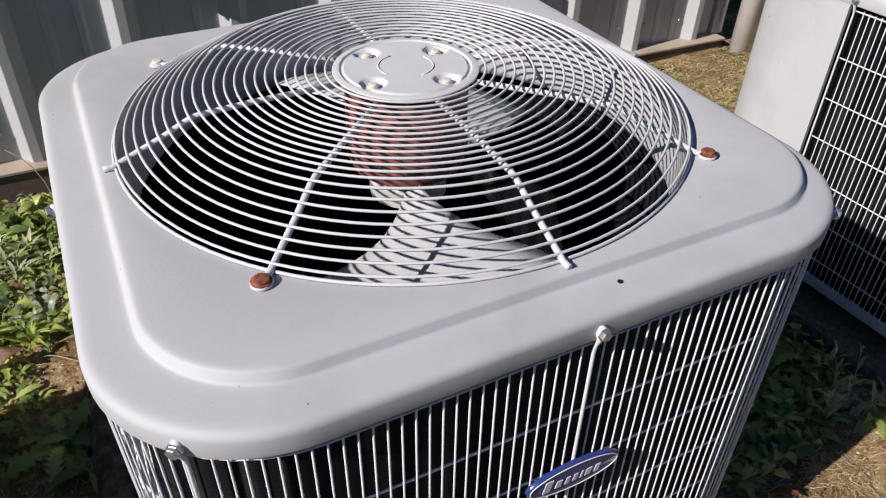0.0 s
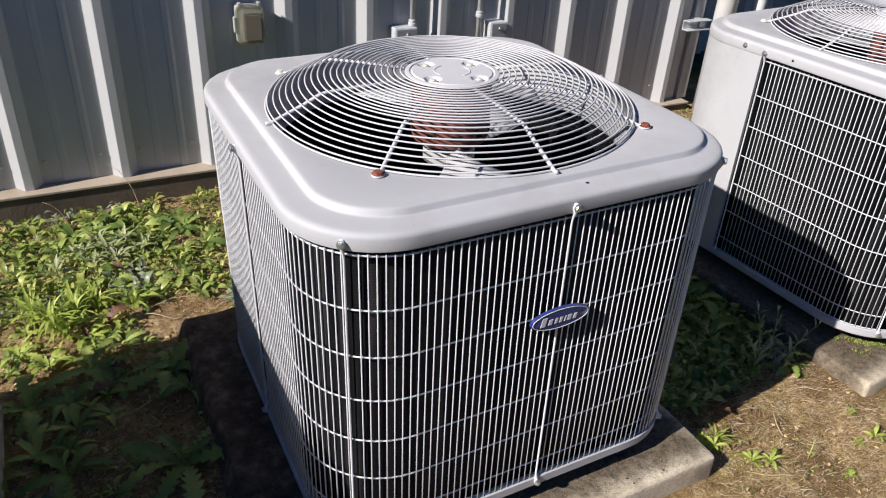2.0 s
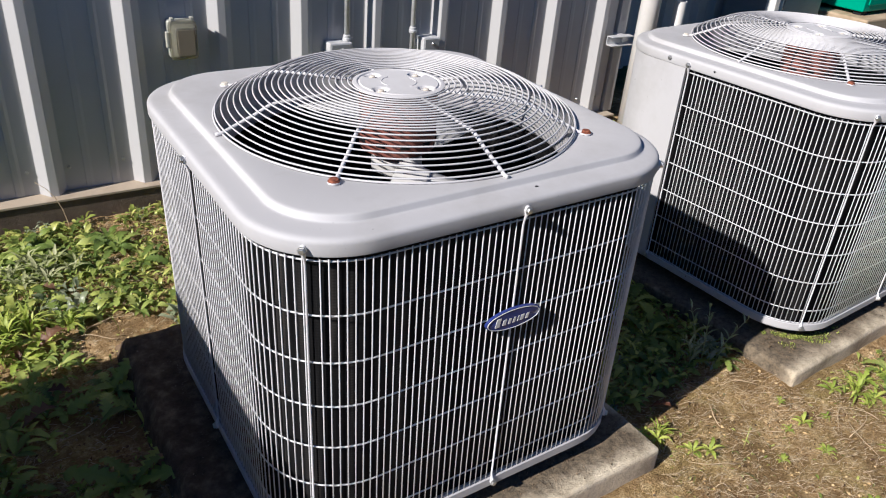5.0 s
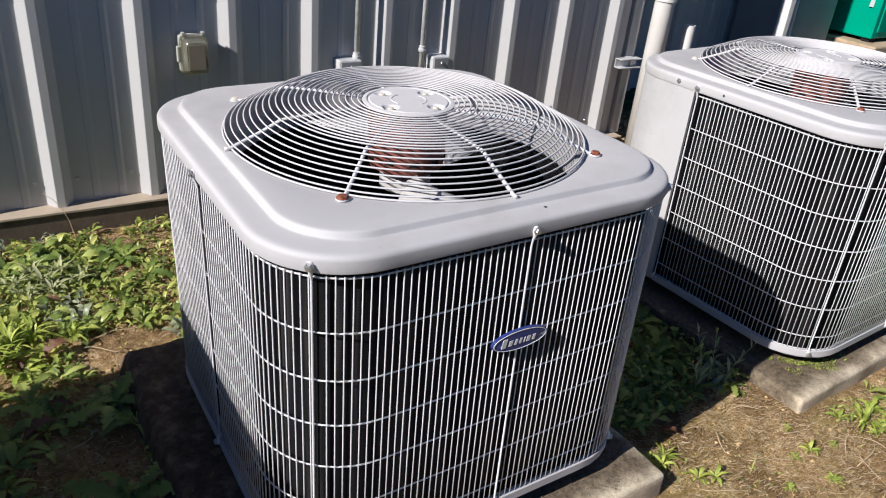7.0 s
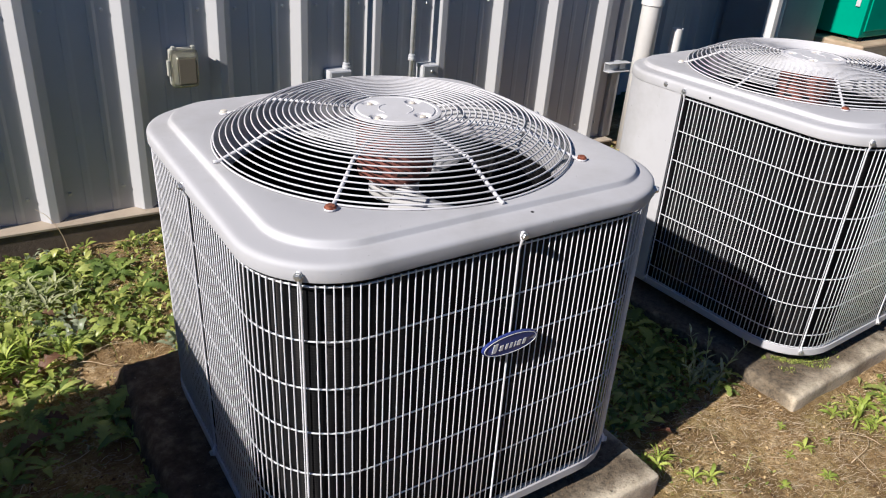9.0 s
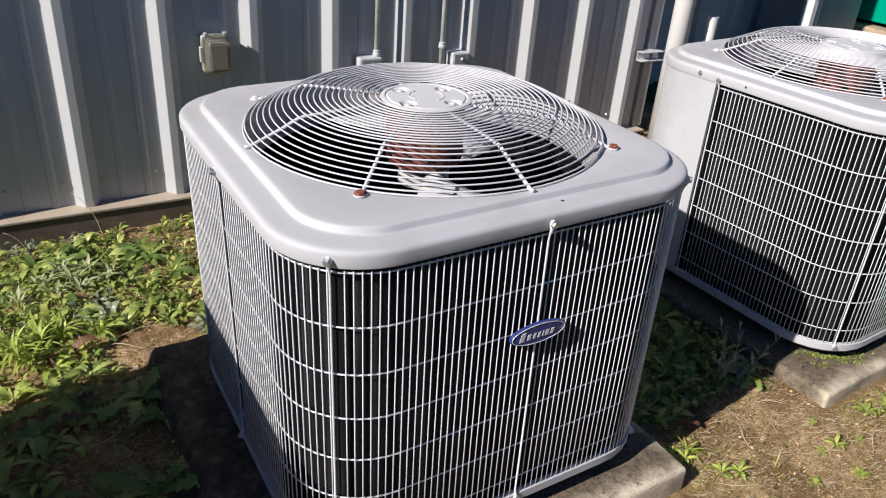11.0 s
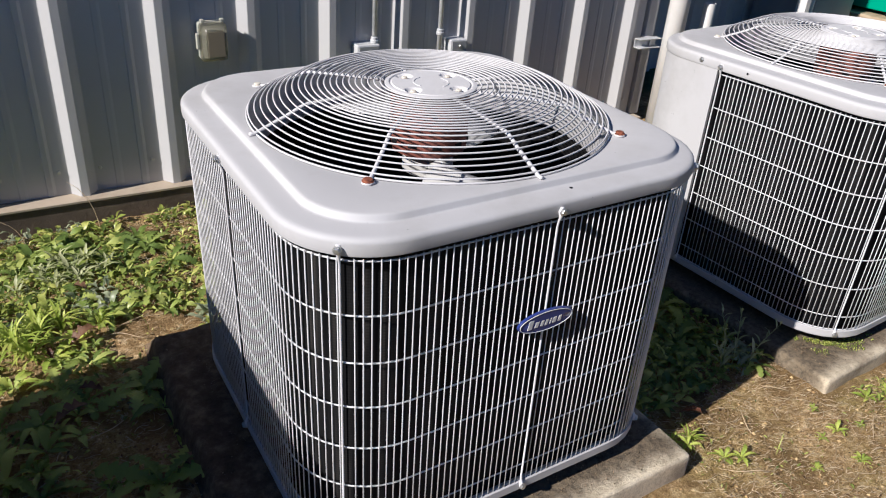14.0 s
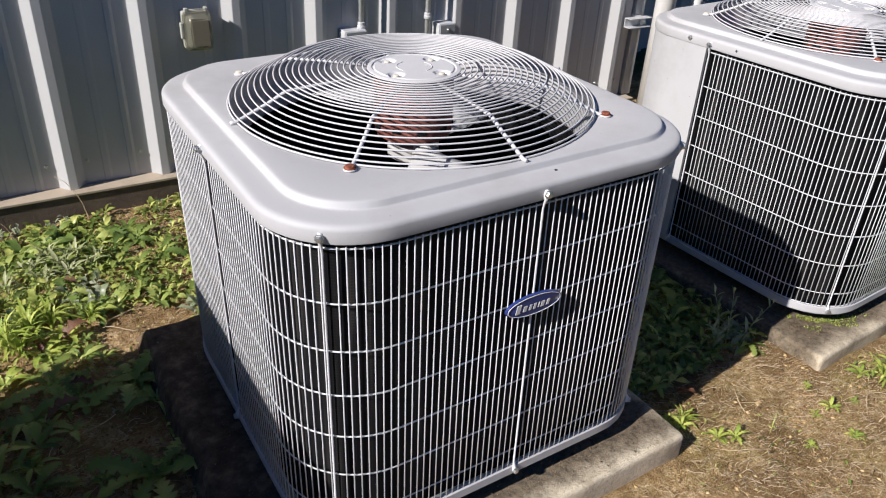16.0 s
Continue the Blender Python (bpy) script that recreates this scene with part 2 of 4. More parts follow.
def rounded_loft(profile, n=192):
    """Rings (half, corner radius or None for a circle, z) joined into a skin."""
    verts, faces = [], []
    for half, r, z in profile:
        for j in range(n):
            w = 2 * math.pi * j / n
            if r is None:
                verts.append((DOME[0] + half * math.cos(w), DOME[1] + half * math.sin(w), z))
            else:
                d = square_radius(half, r, w)
                dx, dy = DOME if z > 0.78785 else (0.0, 0.0)
                verts.append((dx + d * math.cos(w), dy + d * math.sin(w), z))
    for i in range(len(profile) - 1):
        for j in range(n):
            faces.append((i * n + j, i * n + (j + 1) % n, (i + 1) * n + (j + 1) % n, (i + 1) * n + j))
    return verts, faces


def dome_height(r):
    """Height of the fan guard's wires at radius r."""
    for (r0, z0), (r1, z1) in zip(DOME_LINE, DOME_LINE[1:]):
        if r <= r1:
            return z0 + (z1 - z0) * (r - r0) / (r1 - r0)
    return DOME_LINE[-1][1]


DOME_LINE = [(0.0, 0.858), (0.095, 0.857), (0.20, 0.856), (0.268, 0.8535), (0.285, 0.848), (0.372, 0.805), (0.40, 0.804)]


def screw_mesh(name, r, h, mat, sides=6):
    bm = lathe_bm([(r * 1.25, 0), (r * 1.25, h * 0.2), (r, h * 0.25), (r, h * 0.7), (r * 0.9, h * 0.88), (r * 0.6, h * 0.98), (0, h)], sides)
    bmesh.ops.recalc_face_normals(bm, faces=bm.faces)
    me = bpy.data.meshes.new(name)
    bm.to_mesh(me)
    bm.free()
    me.materials.append(mat)
    return me


SCREW_MESH = screw_mesh("screw", 0.0062, 0.006, SCREW)
RUST_BOLT_MESH = screw_mesh("bolt", 0.0085, 0.0055, RUST, 12)
PALE_BOLT_MESH = screw_mesh("bolt", 0.0075, 0.005, STAINED_BOLT, 12)
DOME_BOLT_MESH = screw_mesh("bolt", 0.0062, 0.0066, STAINED_BOLT, 14)
WIRE_MESH = tube("guard_wire", [(0, 0, 0.130), (0, 0, 0.40), (0, 0, 0.749), (0, 0, 0.7505)], [0.00122, 0.00122, 0.00122, 0.0008], WIRE_PAINT, 6)
BAR_MESH = tube("guard_bar", [(0.0045, 0, 0.119), (0.0045, 0, 0.127), (0.004, 0, 0.134), (0, 0, 0.146), (0, 0, 0.40), (0, 0, 0.738), (0.0015, 0, 0.748), (0.0050, 0, 0.758), (0.0057, 0, 0.768), (0.0055, 0, 0.776)], [0.0035, 0.0052, 0.004, 0.0021, 0.0021, 0.0021, 0.0024, 0.0034, 0.0062, 0.0035], WIRE_PAINT, 8)


def outward(p, n_, z):
    """A pose on the guard's side with local z pointing outward."""
    return Matrix.Translation((p[0], p[1], z)) @ Vector((n_[0], n_[1], 0)).to_track_quat("Z", "Y").to_matrix().to_4x4()


def condensing_unit(label, m, panel=False, badge=True, fan_turn=0.0):
    unit = thing("condensing_unit", label, "air conditioner", m, "row of condensing units")
    k = HALF - CORNER
    quarter = 2 * k + math.pi / 2 * CORNER
    # the service panel takes the back corner on the -x side
    gap = (2 * quarter + k + 0.03, 3 * quarter - 0.133) if panel else None
    # base pan with a turned-up rim
    part("base_pan", _bm_from(*rounded_loft([(0.01, 0.01, 0.120), (0.405, 0.145, 0.118), (0.416, 0.156, 0.111), (0.425, 0.164, 0.111), (0.4285, 0.167, 0.115), (0.4285, 0.167, 0.135), (0.425, 0.164, 0.137), (0.4212, 0.161, 0.135), (0.4200, 0.160, 0.121)], 96)), UNIT_PAINT, unit, "painted steel base pan with a turned-up rim", True)
    for x, y in ((-0.26, -0.26), (0.26, -0.26), (0.26, 0.26), (-0.26, 0.26)):
        part("foot", box_bm(x - 0.05, x + 0.05, y - 0.05, y + 0.05, 0.064, 0.118, 0.006), DARK, unit, "black foot block")
    # coil
    part("coil", _bm_from(*rounded_loft([(0.401, 0.142, 0.119), (0.401, 0.142, 0.772), (0.391, 0.132, 0.772), (0.391, 0.132, 0.119)], 96)), COIL, unit, "dark dusty finned coil", True)
    # cover: lip, rim, raised panel and rolled opening
    part("top_cover", _bm_from(*rounded_loft([
        (0.418, 0.156, 0.776), (0.4195, 0.158, 0.760), (0.422, 0.160, 0.7565), (0.4255, 0.164, 0.7555), (0.4290, 0.167, 0.7572), (0.430, 0.168, 0.760), (0.430, 0.168, 0.7775), (0.4297, 0.1677, 0.7800),
        (0.4285, 0.1665, 0.7828), (0.4262, 0.1645, 0.7852), (0.4230, 0.162, 0.7866), (0.4195, 0.159, 0.7872), (0.414, 0.154, 0.7875), (0.4005, 0.134, 0.7879), (0.3972, 0.1315, 0.7880), (0.3955, 0.130, 0.7884),
        (0.3943, 0.129, 0.7893), (0.3936, 0.1284, 0.7905), (0.3908, 0.1262, 0.7971), (0.3899, 0.1255, 0.7984), (0.3882, 0.1242, 0.7994), (0.3855, 0.122, 0.7999), (0.3800, 0.118, TOP), (0.372, None, TOP), (0.3690, None, TOP - 0.001), (0.3668, None, TOP - 0.004), (0.366, None, TOP - 0.01)], 288)), UNIT_PAINT, unit, "grey painted steel cover with a raised panel", True)
    part("fan_shroud", _bm_from(*rounded_loft([(0.3655, None, TOP - 0.008), (0.3645, None, TOP - 0.05), (0.362, None, TOP - 0.095), (0.366, None, TOP - 0.105), (0.374, None, TOP - 0.110), (0.374, None, TOP - 0.02)], 96)), UNIT_PAINT, unit, "grey steel ring under the fan guard", True)
    corner = k + math.pi / 4 * CORNER
    bars = [0.0145, corner - 0.01, 4 * quarter - corner + 0.0215, 3 * quarter - 0.0035, quarter, 2 * quarter]
    if panel:
        bars = [0.0145, corner, 4 * quarter - corner + 0.029, gap[1] + 0.006, quarter]
    count = round(4 * quarter / 0.01363)
    step = 4 * quarter / count
    # guard: hoops, upright wires, thicker bars with screwed tabs
    for z in (0.745, 0.645, 0.552, 0.459, 0.366, 0.273, 0.180, 0.137):
        if gap:
            ss = [gap[1] + i / 119 * (4 * quarter - gap[1] + gap[0]) for i in range(120)]
        else:
            ss = [i / 120 * 4 * quarter for i in range(120)]
        pts = [(*square_walk(HALF - 0.0035, CORNER - 0.0035, s * (quarter - 2 * 0.0035 + 0.0035 * (2 - math.pi / 2)) / quarter)[0], z) for s in ss]
        hang("guard_hoop", tube("guard_hoop", pts, 0.0016, WIRE_PAINT, 6, not gap), unit)
    for i in range(count):
        s = 0.0145 + i * step
        if gap and gap[0] < s < gap[1] or any(i == round((c - 0.0145) / step) % count for c in bars):
            continue
        p, n_ = square_walk(HALF, CORNER, s)
        hang("guard_wire", WIRE_MESH, unit, Matrix.Translation((p[0], p[1], random.uniform(-0.0008, 0.0008))))
    for s in bars:
        s = 0.0145 + round((s - 0.0145) / step) * step
        p, n_ = square_walk(HALF + 0.0012, CORNER, s)
        bar = hang("guard_bar", BAR_MESH, unit, Matrix.Translation((p[0], p[1], 0)) @ Matrix.Rotation(math.atan2(n_[1], n_[0]), 4, "Z"), "thicker upright bar with a screwed tab")
        hang("screw", SCREW_MESH, bar, outward((0.0095, 0), (1, 0), 0.7690))
        hang("screw", SCREW_MESH, bar, outward((0.0080, 0), (1, 0), 0.127))
    if panel:
        pts = []
        for s in np.linspace(gap[0], gap[1] - 0.008, 40):
            p, n_ = square_walk(HALF, CORNER, float(s))
            pts.append((p, n_))
        verts = [(p[0] + n_[0] * d, p[1] + n_[1] * d, z) for z in (0.136, 0.772) for d in (0.003, -0.006) for p, n_ in pts]
        c = len(pts)
        faces = [(i, i + 1, 2 * c + i + 1, 2 * c + i) for i in range(c - 1)] + [(c + i, 3 * c + i, 3 * c + i + 1, c + i + 1) for i in range(c - 1)]
        faces += [(2 * c + i, 2 * c + i + 1, 3 * c + i + 1, 3 * c + i) for i in range(c - 1)] + [(0, 2 * c, 3 * c, c), (c - 1, 2 * c - 1, 4 * c - 1, 3 * c - 1)]
        part("service_panel", _bm_from(verts, faces), UNIT_PAINT, unit, "plain grey painted steel corner panel", True)
        p, n_ = square_walk(HALF + 0.0055, CORNER, gap[1] - 0.035)
        hang("screw", SCREW_MESH, unit, outward(p, n_, 0.772))
        p, n_ = square_walk(HALF + 0.0053, CORNER, gap[1] + 0.125)
        part("hole", lathe_bm([(0.0035, 0), (0.0035, 0.0006), (0, 0.0006)], 12), DARK, unit, "", False, outward(p, n_, 0.772))
    # fan guard: pressed middle plate carrying rings, spokes and bolts
    at = Matrix.Translation((DOME[0], DOME[1], 0))
    wells = [(0.0655 * math.cos(radians(28 + 90 * i)), 0.0655 * math.sin(radians(28 + 90 * i))) for i in range(4)]
    rows = [(0.080 * i / 26, 0.859) for i in range(1, 27)] + [(0.0822, 0.8565), (0.0845, 0.8565), (0.0865, 0.8588), (0.0925, 0.8586), (0.0948, 0.8578), (0.0953, 0.8562), (0.094, 0.8548), (0.02, 0.8480)]
    verts, faces, n = [], [], 160
    for r, z in rows:
        for j in range(n):
            x, y = r * math.cos(2 * math.pi * j / n), r * math.sin(2 * math.pi * j / n)
            d = min(math.hypot(x - wx, y - wy) for wx, wy in wells)
            sink = 0.0065 * min(1.0, max(0.0, (0.0172 - d) / 0.0042)) if r < 0.081 else 0.0
            verts.append((x, y, z - sink))
    for i in range(len(rows) - 1):
        faces += [(i * n + j, i * n + (j + 1) % n, (i + 1) * n + (j + 1) % n, (i + 1) * n + j) for j in range(n)]
    faces += [tuple(range(n)), tuple((len(rows) - 1) * n + j for j in range(n))]
    guard = part("fan_guard", _bm_from(verts, faces), GUARD_PAINT, unit, "domed wire fan guard with a pressed middle plate", True, at)
    for x, y in wells:
        hang("bolt", DOME_BOLT_MESH, guard, Matrix.Translation((x, y, 0.8522)))
    for mid in (153, -27):
        arc = [(0.036 * math.cos(radians(mid + a)), 0.036 * math.sin(radians(mid + a)), 0.8592) for a in range(-52, 53, 8)]
        hang("pressed_line", tube("pressed_line", arc, 0.0011, GUARD_PAINT, 6), guard)
    rings = 22
    for i in range(rings):
        r = 0.1035 + (0.367 - 0.1035) * i / (rings - 1)
        z = dome_height(r) + 0.0015
        n = 96
        hang("guard_ring", tube("guard_ring", [(r * math.cos(2 * math.pi * j / n), r * math.sin(2 * math.pi * j / n), z) for j in range(n)], 0.0017, GUARD_PAINT, 6, True), guard)
    n = 96
    hang("guard_ring", tube("guard_ring", [(0.3705 * math.cos(2 * math.pi * j / n), 0.3705 * math.sin(2 * math.pi * j / n), 0.8022) for j in range(n)], 0.0020, GUARD_PAINT, 6, True), guard)
    for i in range(8):
        w = radians(45 * i)
        bolted = i % 2 == 1
        line = [(0.09, 0.8515), (0.20, 0.8505), (0.266, 0.8475), (0.276, 0.8455), (0.285, 0.8415), (0.31, 0.8295), (0.374, 0.8035)]
        line += [(0.381, 0.8035), (0.386, 0.8025)] if bolted else [(0.378, 0.8035), (0.384, 0.8035)]
        hang("spoke", tube("spoke", [(r * math.cos(w), r * math.sin(w), z) for r, z in line], 0.0038, GUARD_PAINT, 8), guard)
        if bolted:
            turn = Matrix.Rotation(w, 4, "Z")
            tab = lathe_bm([(0, 0.8012), (0.0112, 0.8012), (0.0112, 0.8035), (0.0105, 0.8042), (0, 0.8042)], 16)
            part("tab", tab, GUARD_PAINT, guard, "", True, turn @ Matrix.Translation((0.3895, 0, 0)))
            hang("bolt", RUST_BOLT_MESH if i in (5, 7) else PALE_BOLT_MESH, guard, turn @ Matrix.Translation((0.3895, 0, 0.8042)), "rusted bolt" if i in (5, 7) else "")
    # motor and fan
    motor = part("motor", lathe_bm([(0, 0.845), (0.060, 0.845), (0.078, 0.840), (0.082, 0.832), (0.082, 0.735), (0.078, 0.722), (0.05, 0.712), (0.03, 0.710), (0.012, 0.708), (0.012, 0.66), (0, 0.66)], 40), COPPER, unit, "reddish-brown motor shell", True, at)
    for i in range(10):
        w = 2 * math.pi * i / 10
        part("vent_slot", box_bm(0.0805, 0.0835, -0.010, 0.010, 0.742, 0.752, 0.001, 1), DARK, motor, "", False, Matrix.Rotation(w, 4, "Z"))
    fan = part("fan", lathe_bm([(0, 0.700), (0.05, 0.700), (0.055, 0.695), (0.055, 0.672), (0.05, 0.668), (0, 0.668)], 32), BLADE, unit, "grey metal fan hub", True, at)
    for i in range(2):
        verts, faces = [], []
        nu, nv = 10, 8
        for face in (0, 1):
            for a in range(nu + 1):
                for c in range(nv + 1):
                    u, v = a / nu, c / nv
                    r = 0.05 + 0.295 * u
                    spread = radians(26 + 30 * min(1, u * 1.5))
                    w = (v - 0.5) * spread + radians(24) * u * (v - 0.2)
                    pitch = (v - 0.5) * (0.085 - 0.02 * u) + 0.012 * math.sin(math.pi * v)
                    verts.append((r * math.cos(w), r * math.sin(w), 0.684 + pitch - 0.0012 * face))
        side = (nu + 1) * (nv + 1)
        for a in range(nu):
            for c in range(nv):
                q = (a * (nv + 1) + c, a * (nv + 1) + c + 1, (a + 1) * (nv + 1) + c + 1, (a + 1) * (nv + 1) + c)
                faces += [q, tuple(side + v for v in reversed(q))]
        edge = [a * (nv + 1) for a in range(nu + 1)] + [nu * (nv + 1) + c for c in range(1, nv + 1)] + [a * (nv + 1) + nv for a in range(nu - 1, -1, -1)] + [c for c in range(nv - 1, 0, -1)]
        for a, c in zip(edge, edge[1:] + edge[:1]):
            faces.append((a, c, side + c, side + a))
        hang("fan_blade", mesh_of("fan_blade", verts, faces, BLADE), fan, Matrix.Rotation(radians(fan_turn + 180 * i), 4, "Z"), "broad grey metal blade")
    if badge:
        part("hole", lathe_bm([(0.0032, 0), (0.0032, 0.0005), (0, 0.0005)], 12), DARK, unit, "", False, Matrix.Translation((0.0595, -0.396, 0.7876)))
        oval = _bm_from(*_oval(0.0625, 0.0225, [(1.0, 0), (1.0, 0.004), (0.97, 0.0055), (0.0, 0.0062)]))
        plate_m = Matrix.Translation((0.0140, -HALF - 0.0035, 0.548)) @ Matrix.Rotation(radians(90), 4, "X")
        badge_ob = part("badge", oval, BADGE_BLUE, unit, "dark blue oval badge with a white rim line", True, plate_m)
        ring_v, ring_f = [], []
        for f, h in ((0.955, 0.0056), (0.955, 0.0066), (0.932, 0.0066), (0.932, 0.0056)):
            ring_v += [(0.0625 * f * math.cos(2 * math.pi * j / 64), 0.0225 * (f - (1 - f)) * math.sin(2 * math.pi * j / 64), h) for j in range(64)]
        for a in range(3):
            ring_f += [(a * 64 + j, a * 64 + (j + 1) % 64, (a + 1) * 64 + (j + 1) % 64, (a + 1) * 64 + j) for j in range(64)]
        hang("rim_line", mesh_of("rim_line", ring_v, ring_f, BADGE_WHITE), badge_ob, None, "white rim line")
        for i, (x, w_, h0, h1) in enumerate(((-0.036, 0.013, -0.009, 0.009), (-0.021, 0.010, -0.008, 0.003), (-0.009, 0.007, -0.008, 0.003), (0.001, 0.007, -0.008, 0.003), (0.010, 0.003, -0.008, 0.003), (0.019, 0.010, -0.008, 0.003), (0.031, 0.008, -0.008, 0.003))):
            lean = 0.22
            bm = bmesh.new()
            low = [bm.verts.new((x + sx * w_ * 0.36 + lean * h, h, 0.0058)) for sx, h in ((-1, h0), (1, h0), (1, h1), (-1, h1))]
            bm.faces.new(low)
            g = bmesh.ops.extrude_face_region(bm, geom=bm.faces[:])
            bmesh.ops.translate(bm, vec=(0, 0, 0.001), verts=[v for v in g["geom"] if isinstance(v, bmesh.types.BMVert)])
            part("plain_bar", bm, BADGE_WHITE, badge_ob, "white bar")
    return unit


def _bm_from(verts, faces):
    bm = bmesh.new()
    vs = [bm.verts.new(v) for v in verts]
    for f in faces:
        bm.faces.new([vs[i] for i in f])
    bmesh.ops.remove_doubles(bm, verts=bm.verts, dist=1e-6)
    return bm


def _oval(a, c, profile, n=64):
    verts, faces = [], []
    for f, h in profile:
        verts += [(a * f * math.cos(2 * math.pi * j / n), c * f * math.sin(2 * math.pi * j / n), h) for j in range(n)]
    for i in range(len(profile) - 1):
        faces += [(i * n + j, i * n + (j + 1) % n, (i + 1) * n + (j + 1) % n, (i + 1) * n + j) for j in range(n)]
    faces.append(tuple(range(n)))
    return verts, faces


# ---- ground ----
def ground_height(x, y):
    h = 0.012 * noise.noise((x * 2.1, y * 2.1, 3.7)) + 0.007 * noise.noise((x * 9, y * 9, 1.1)) + 0.005 * noise.noise((x * 31, y * 31, 5.5))
    return h


def ground_sheet():
    xs = np.concatenate([[-400, -120, -40, -16, -8, -5, -3.6], np.arange(-2.6, 3.7, 0.025), [4.4, 6, 9, 16, 40, 120, 400]])
    ys = np.concatenate([[-400, -120, -40, -16, -8, -5, -3.2], np.arange(-2.2, 1.6, 0.025), [2.2, 3.5, 6, 9, 16, 40, 120, 400]])
    verts, faces = [], []
    for y in ys:
        for x in xs:
            verts.append((float(x), float(y), ground_height(float(x), float(y))))
    w = len(xs)
    for j in range(len(ys) - 1):
        for i in range(w - 1):
            faces.append((j * w + i, j * w + i + 1, (j + 1) * w + i + 1, (j + 1) * w + i))
    ob = new("ground", mesh_of("ground", verts, faces, SOIL))
    return tagged(ob, "brown bare soil with moss and dry litter", "ground", kind="structure")


ground_sheet()


def slab(label, x0, x1, y0, y1, top, m=None, mat=CONCRETE):
    bm = box_bm(x0, x1, y0, y1, -0.08, top, 0.011, 3)
    bmesh.ops.subdivide_edges(bm, edges=bm.edges[:], cuts=14, use_grid_fill=True)
    for v in bm.verts:
        p = v.co
        ex = min(abs(p.x - x0), abs(p.x - x1))
        ey = min(abs(p.y - y0), abs(p.y - y1))
        nz = noise.noise((p.x * 9, p.y * 9, p.z * 9 + top * 50))
        p.z += 0.0018 * nz
        if p.z > top - 0.01 and min(ex, ey) < 1e-4:
            p.z -= 0.004 + 0.003 * nz
        p.x += 0.003 * noise.noise((p.y * 7, p.z * 7, 2.2 + top))
        p.y += 0.003 * noise.noise((p.x * 7, p.z * 7, 8.2 + top))
    bmesh.ops.bevel(bm, geom=[e for e in bm.edges if e.calc_face_angle(0) > 0.9], offset=0.006, segments=2, affect="EDGES")
    me = bpy.data.meshes.new("concrete_pad")
    bm.to_mesh(me)
    bm.free()
    me.materials.append(mat)
    me.polygons.foreach_set("use_smooth", [True] * len(me.polygons))
    me.set_sharp_from_angle(angle=radians(50))
    ob = new("concrete_pad", me)
    if m is not None:
        ob.matrix_basis = m
    return tagged(ob, label, "slab", "concrete pads")


UNIT_1 = pose(-0.0225, -0.0175, 0)
UNIT_2 = pose(1.478, 0.012, -0.017, 0, 0, 2.5)
UNIT_3 = pose(-1.50, -0.075, 0.0, 0, 0, 0.0)
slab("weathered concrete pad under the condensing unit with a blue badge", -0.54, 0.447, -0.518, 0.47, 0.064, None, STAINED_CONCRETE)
slab("weathered concrete pad with a chipped edge beside bare soil", -0.485, 0.485, -0.485, 0.47, 0.05, UNIT_2 @ pose(0, 0, 0.017))
slab("weathered concrete pad beside green weeds", -0.49, 0.49, -0.51, 0.47, 0.064, UNIT_3)
condensing_unit("grey steel condensing unit with white wire guard and blue oval badge", UNIT_1, False, True, -120)
condensing_unit("grey steel condensing unit with plain corner panel and wire guard", UNIT_2, True, False, 40)
condensing_unit("grey steel condensing unit whose shade falls on its neighbour", UNIT_3, False, False, 75)

# ---- building wall ----
WALL_Y, RIB = 1.44, 0.3165
RIB_X = 0.009                       # foot of one rib's sunny side
LEAN = Matrix.Translation((0, 1.44, 0.087)) @ Matrix.Rotation(radians(1.2), 4, "Y") @ Matrix.Translation((0, -1.44, -0.087))


def wall_panel_mesh(width=3 * RIB):
    """One steel sheet, three ribs wide, with low stiffening ribs in the pans."""
    line = []
    for i in range(3):
        x = i * RIB
        line += [(x, 0), (x + 0.002, -0.001), (x + 0.028, -0.0365), (x + 0.0305, -0.038), (x + 0.056, -0.038), (x + 0.059, -0.0365), (x + 0.087, -0.001), (x + 0.090, 0)]
        for mx, deep in ((0.152, 0.0018), (0.240, 0.0036)):
            line += [(x + mx, 0), (x + mx + 0.0045, -deep), (x + mx + 0.020, -deep), (x + mx + 0.030, 0)]
    line = [p for p in line if p[0] < width] + [(width, 0)]
    verts = [(x, y, z) for z in (0.087, 1.0, 2.9) for x, y in line] 
    c = len(line)
    faces = [(r * c + i, r * c + i + 1, (r + 1) * c + i + 1, (r + 1) * c + i) for r in range(2) for i in range(c - 1)]
    return mesh_of("wall_panel", verts, faces, WALL_PAINT, False)


wall = thing("wall_north", "ribbed painted steel wall of a building", "wall", LEAN, kind="structure")
PANEL = wall_panel_mesh()
WALL_END = 2.035
for i in range(-4, 2):
    hang("wall_panel", PANEL, wall, Matrix.Translation((RIB_X + (3 * i - 2) * RIB, WALL_Y, 0)))
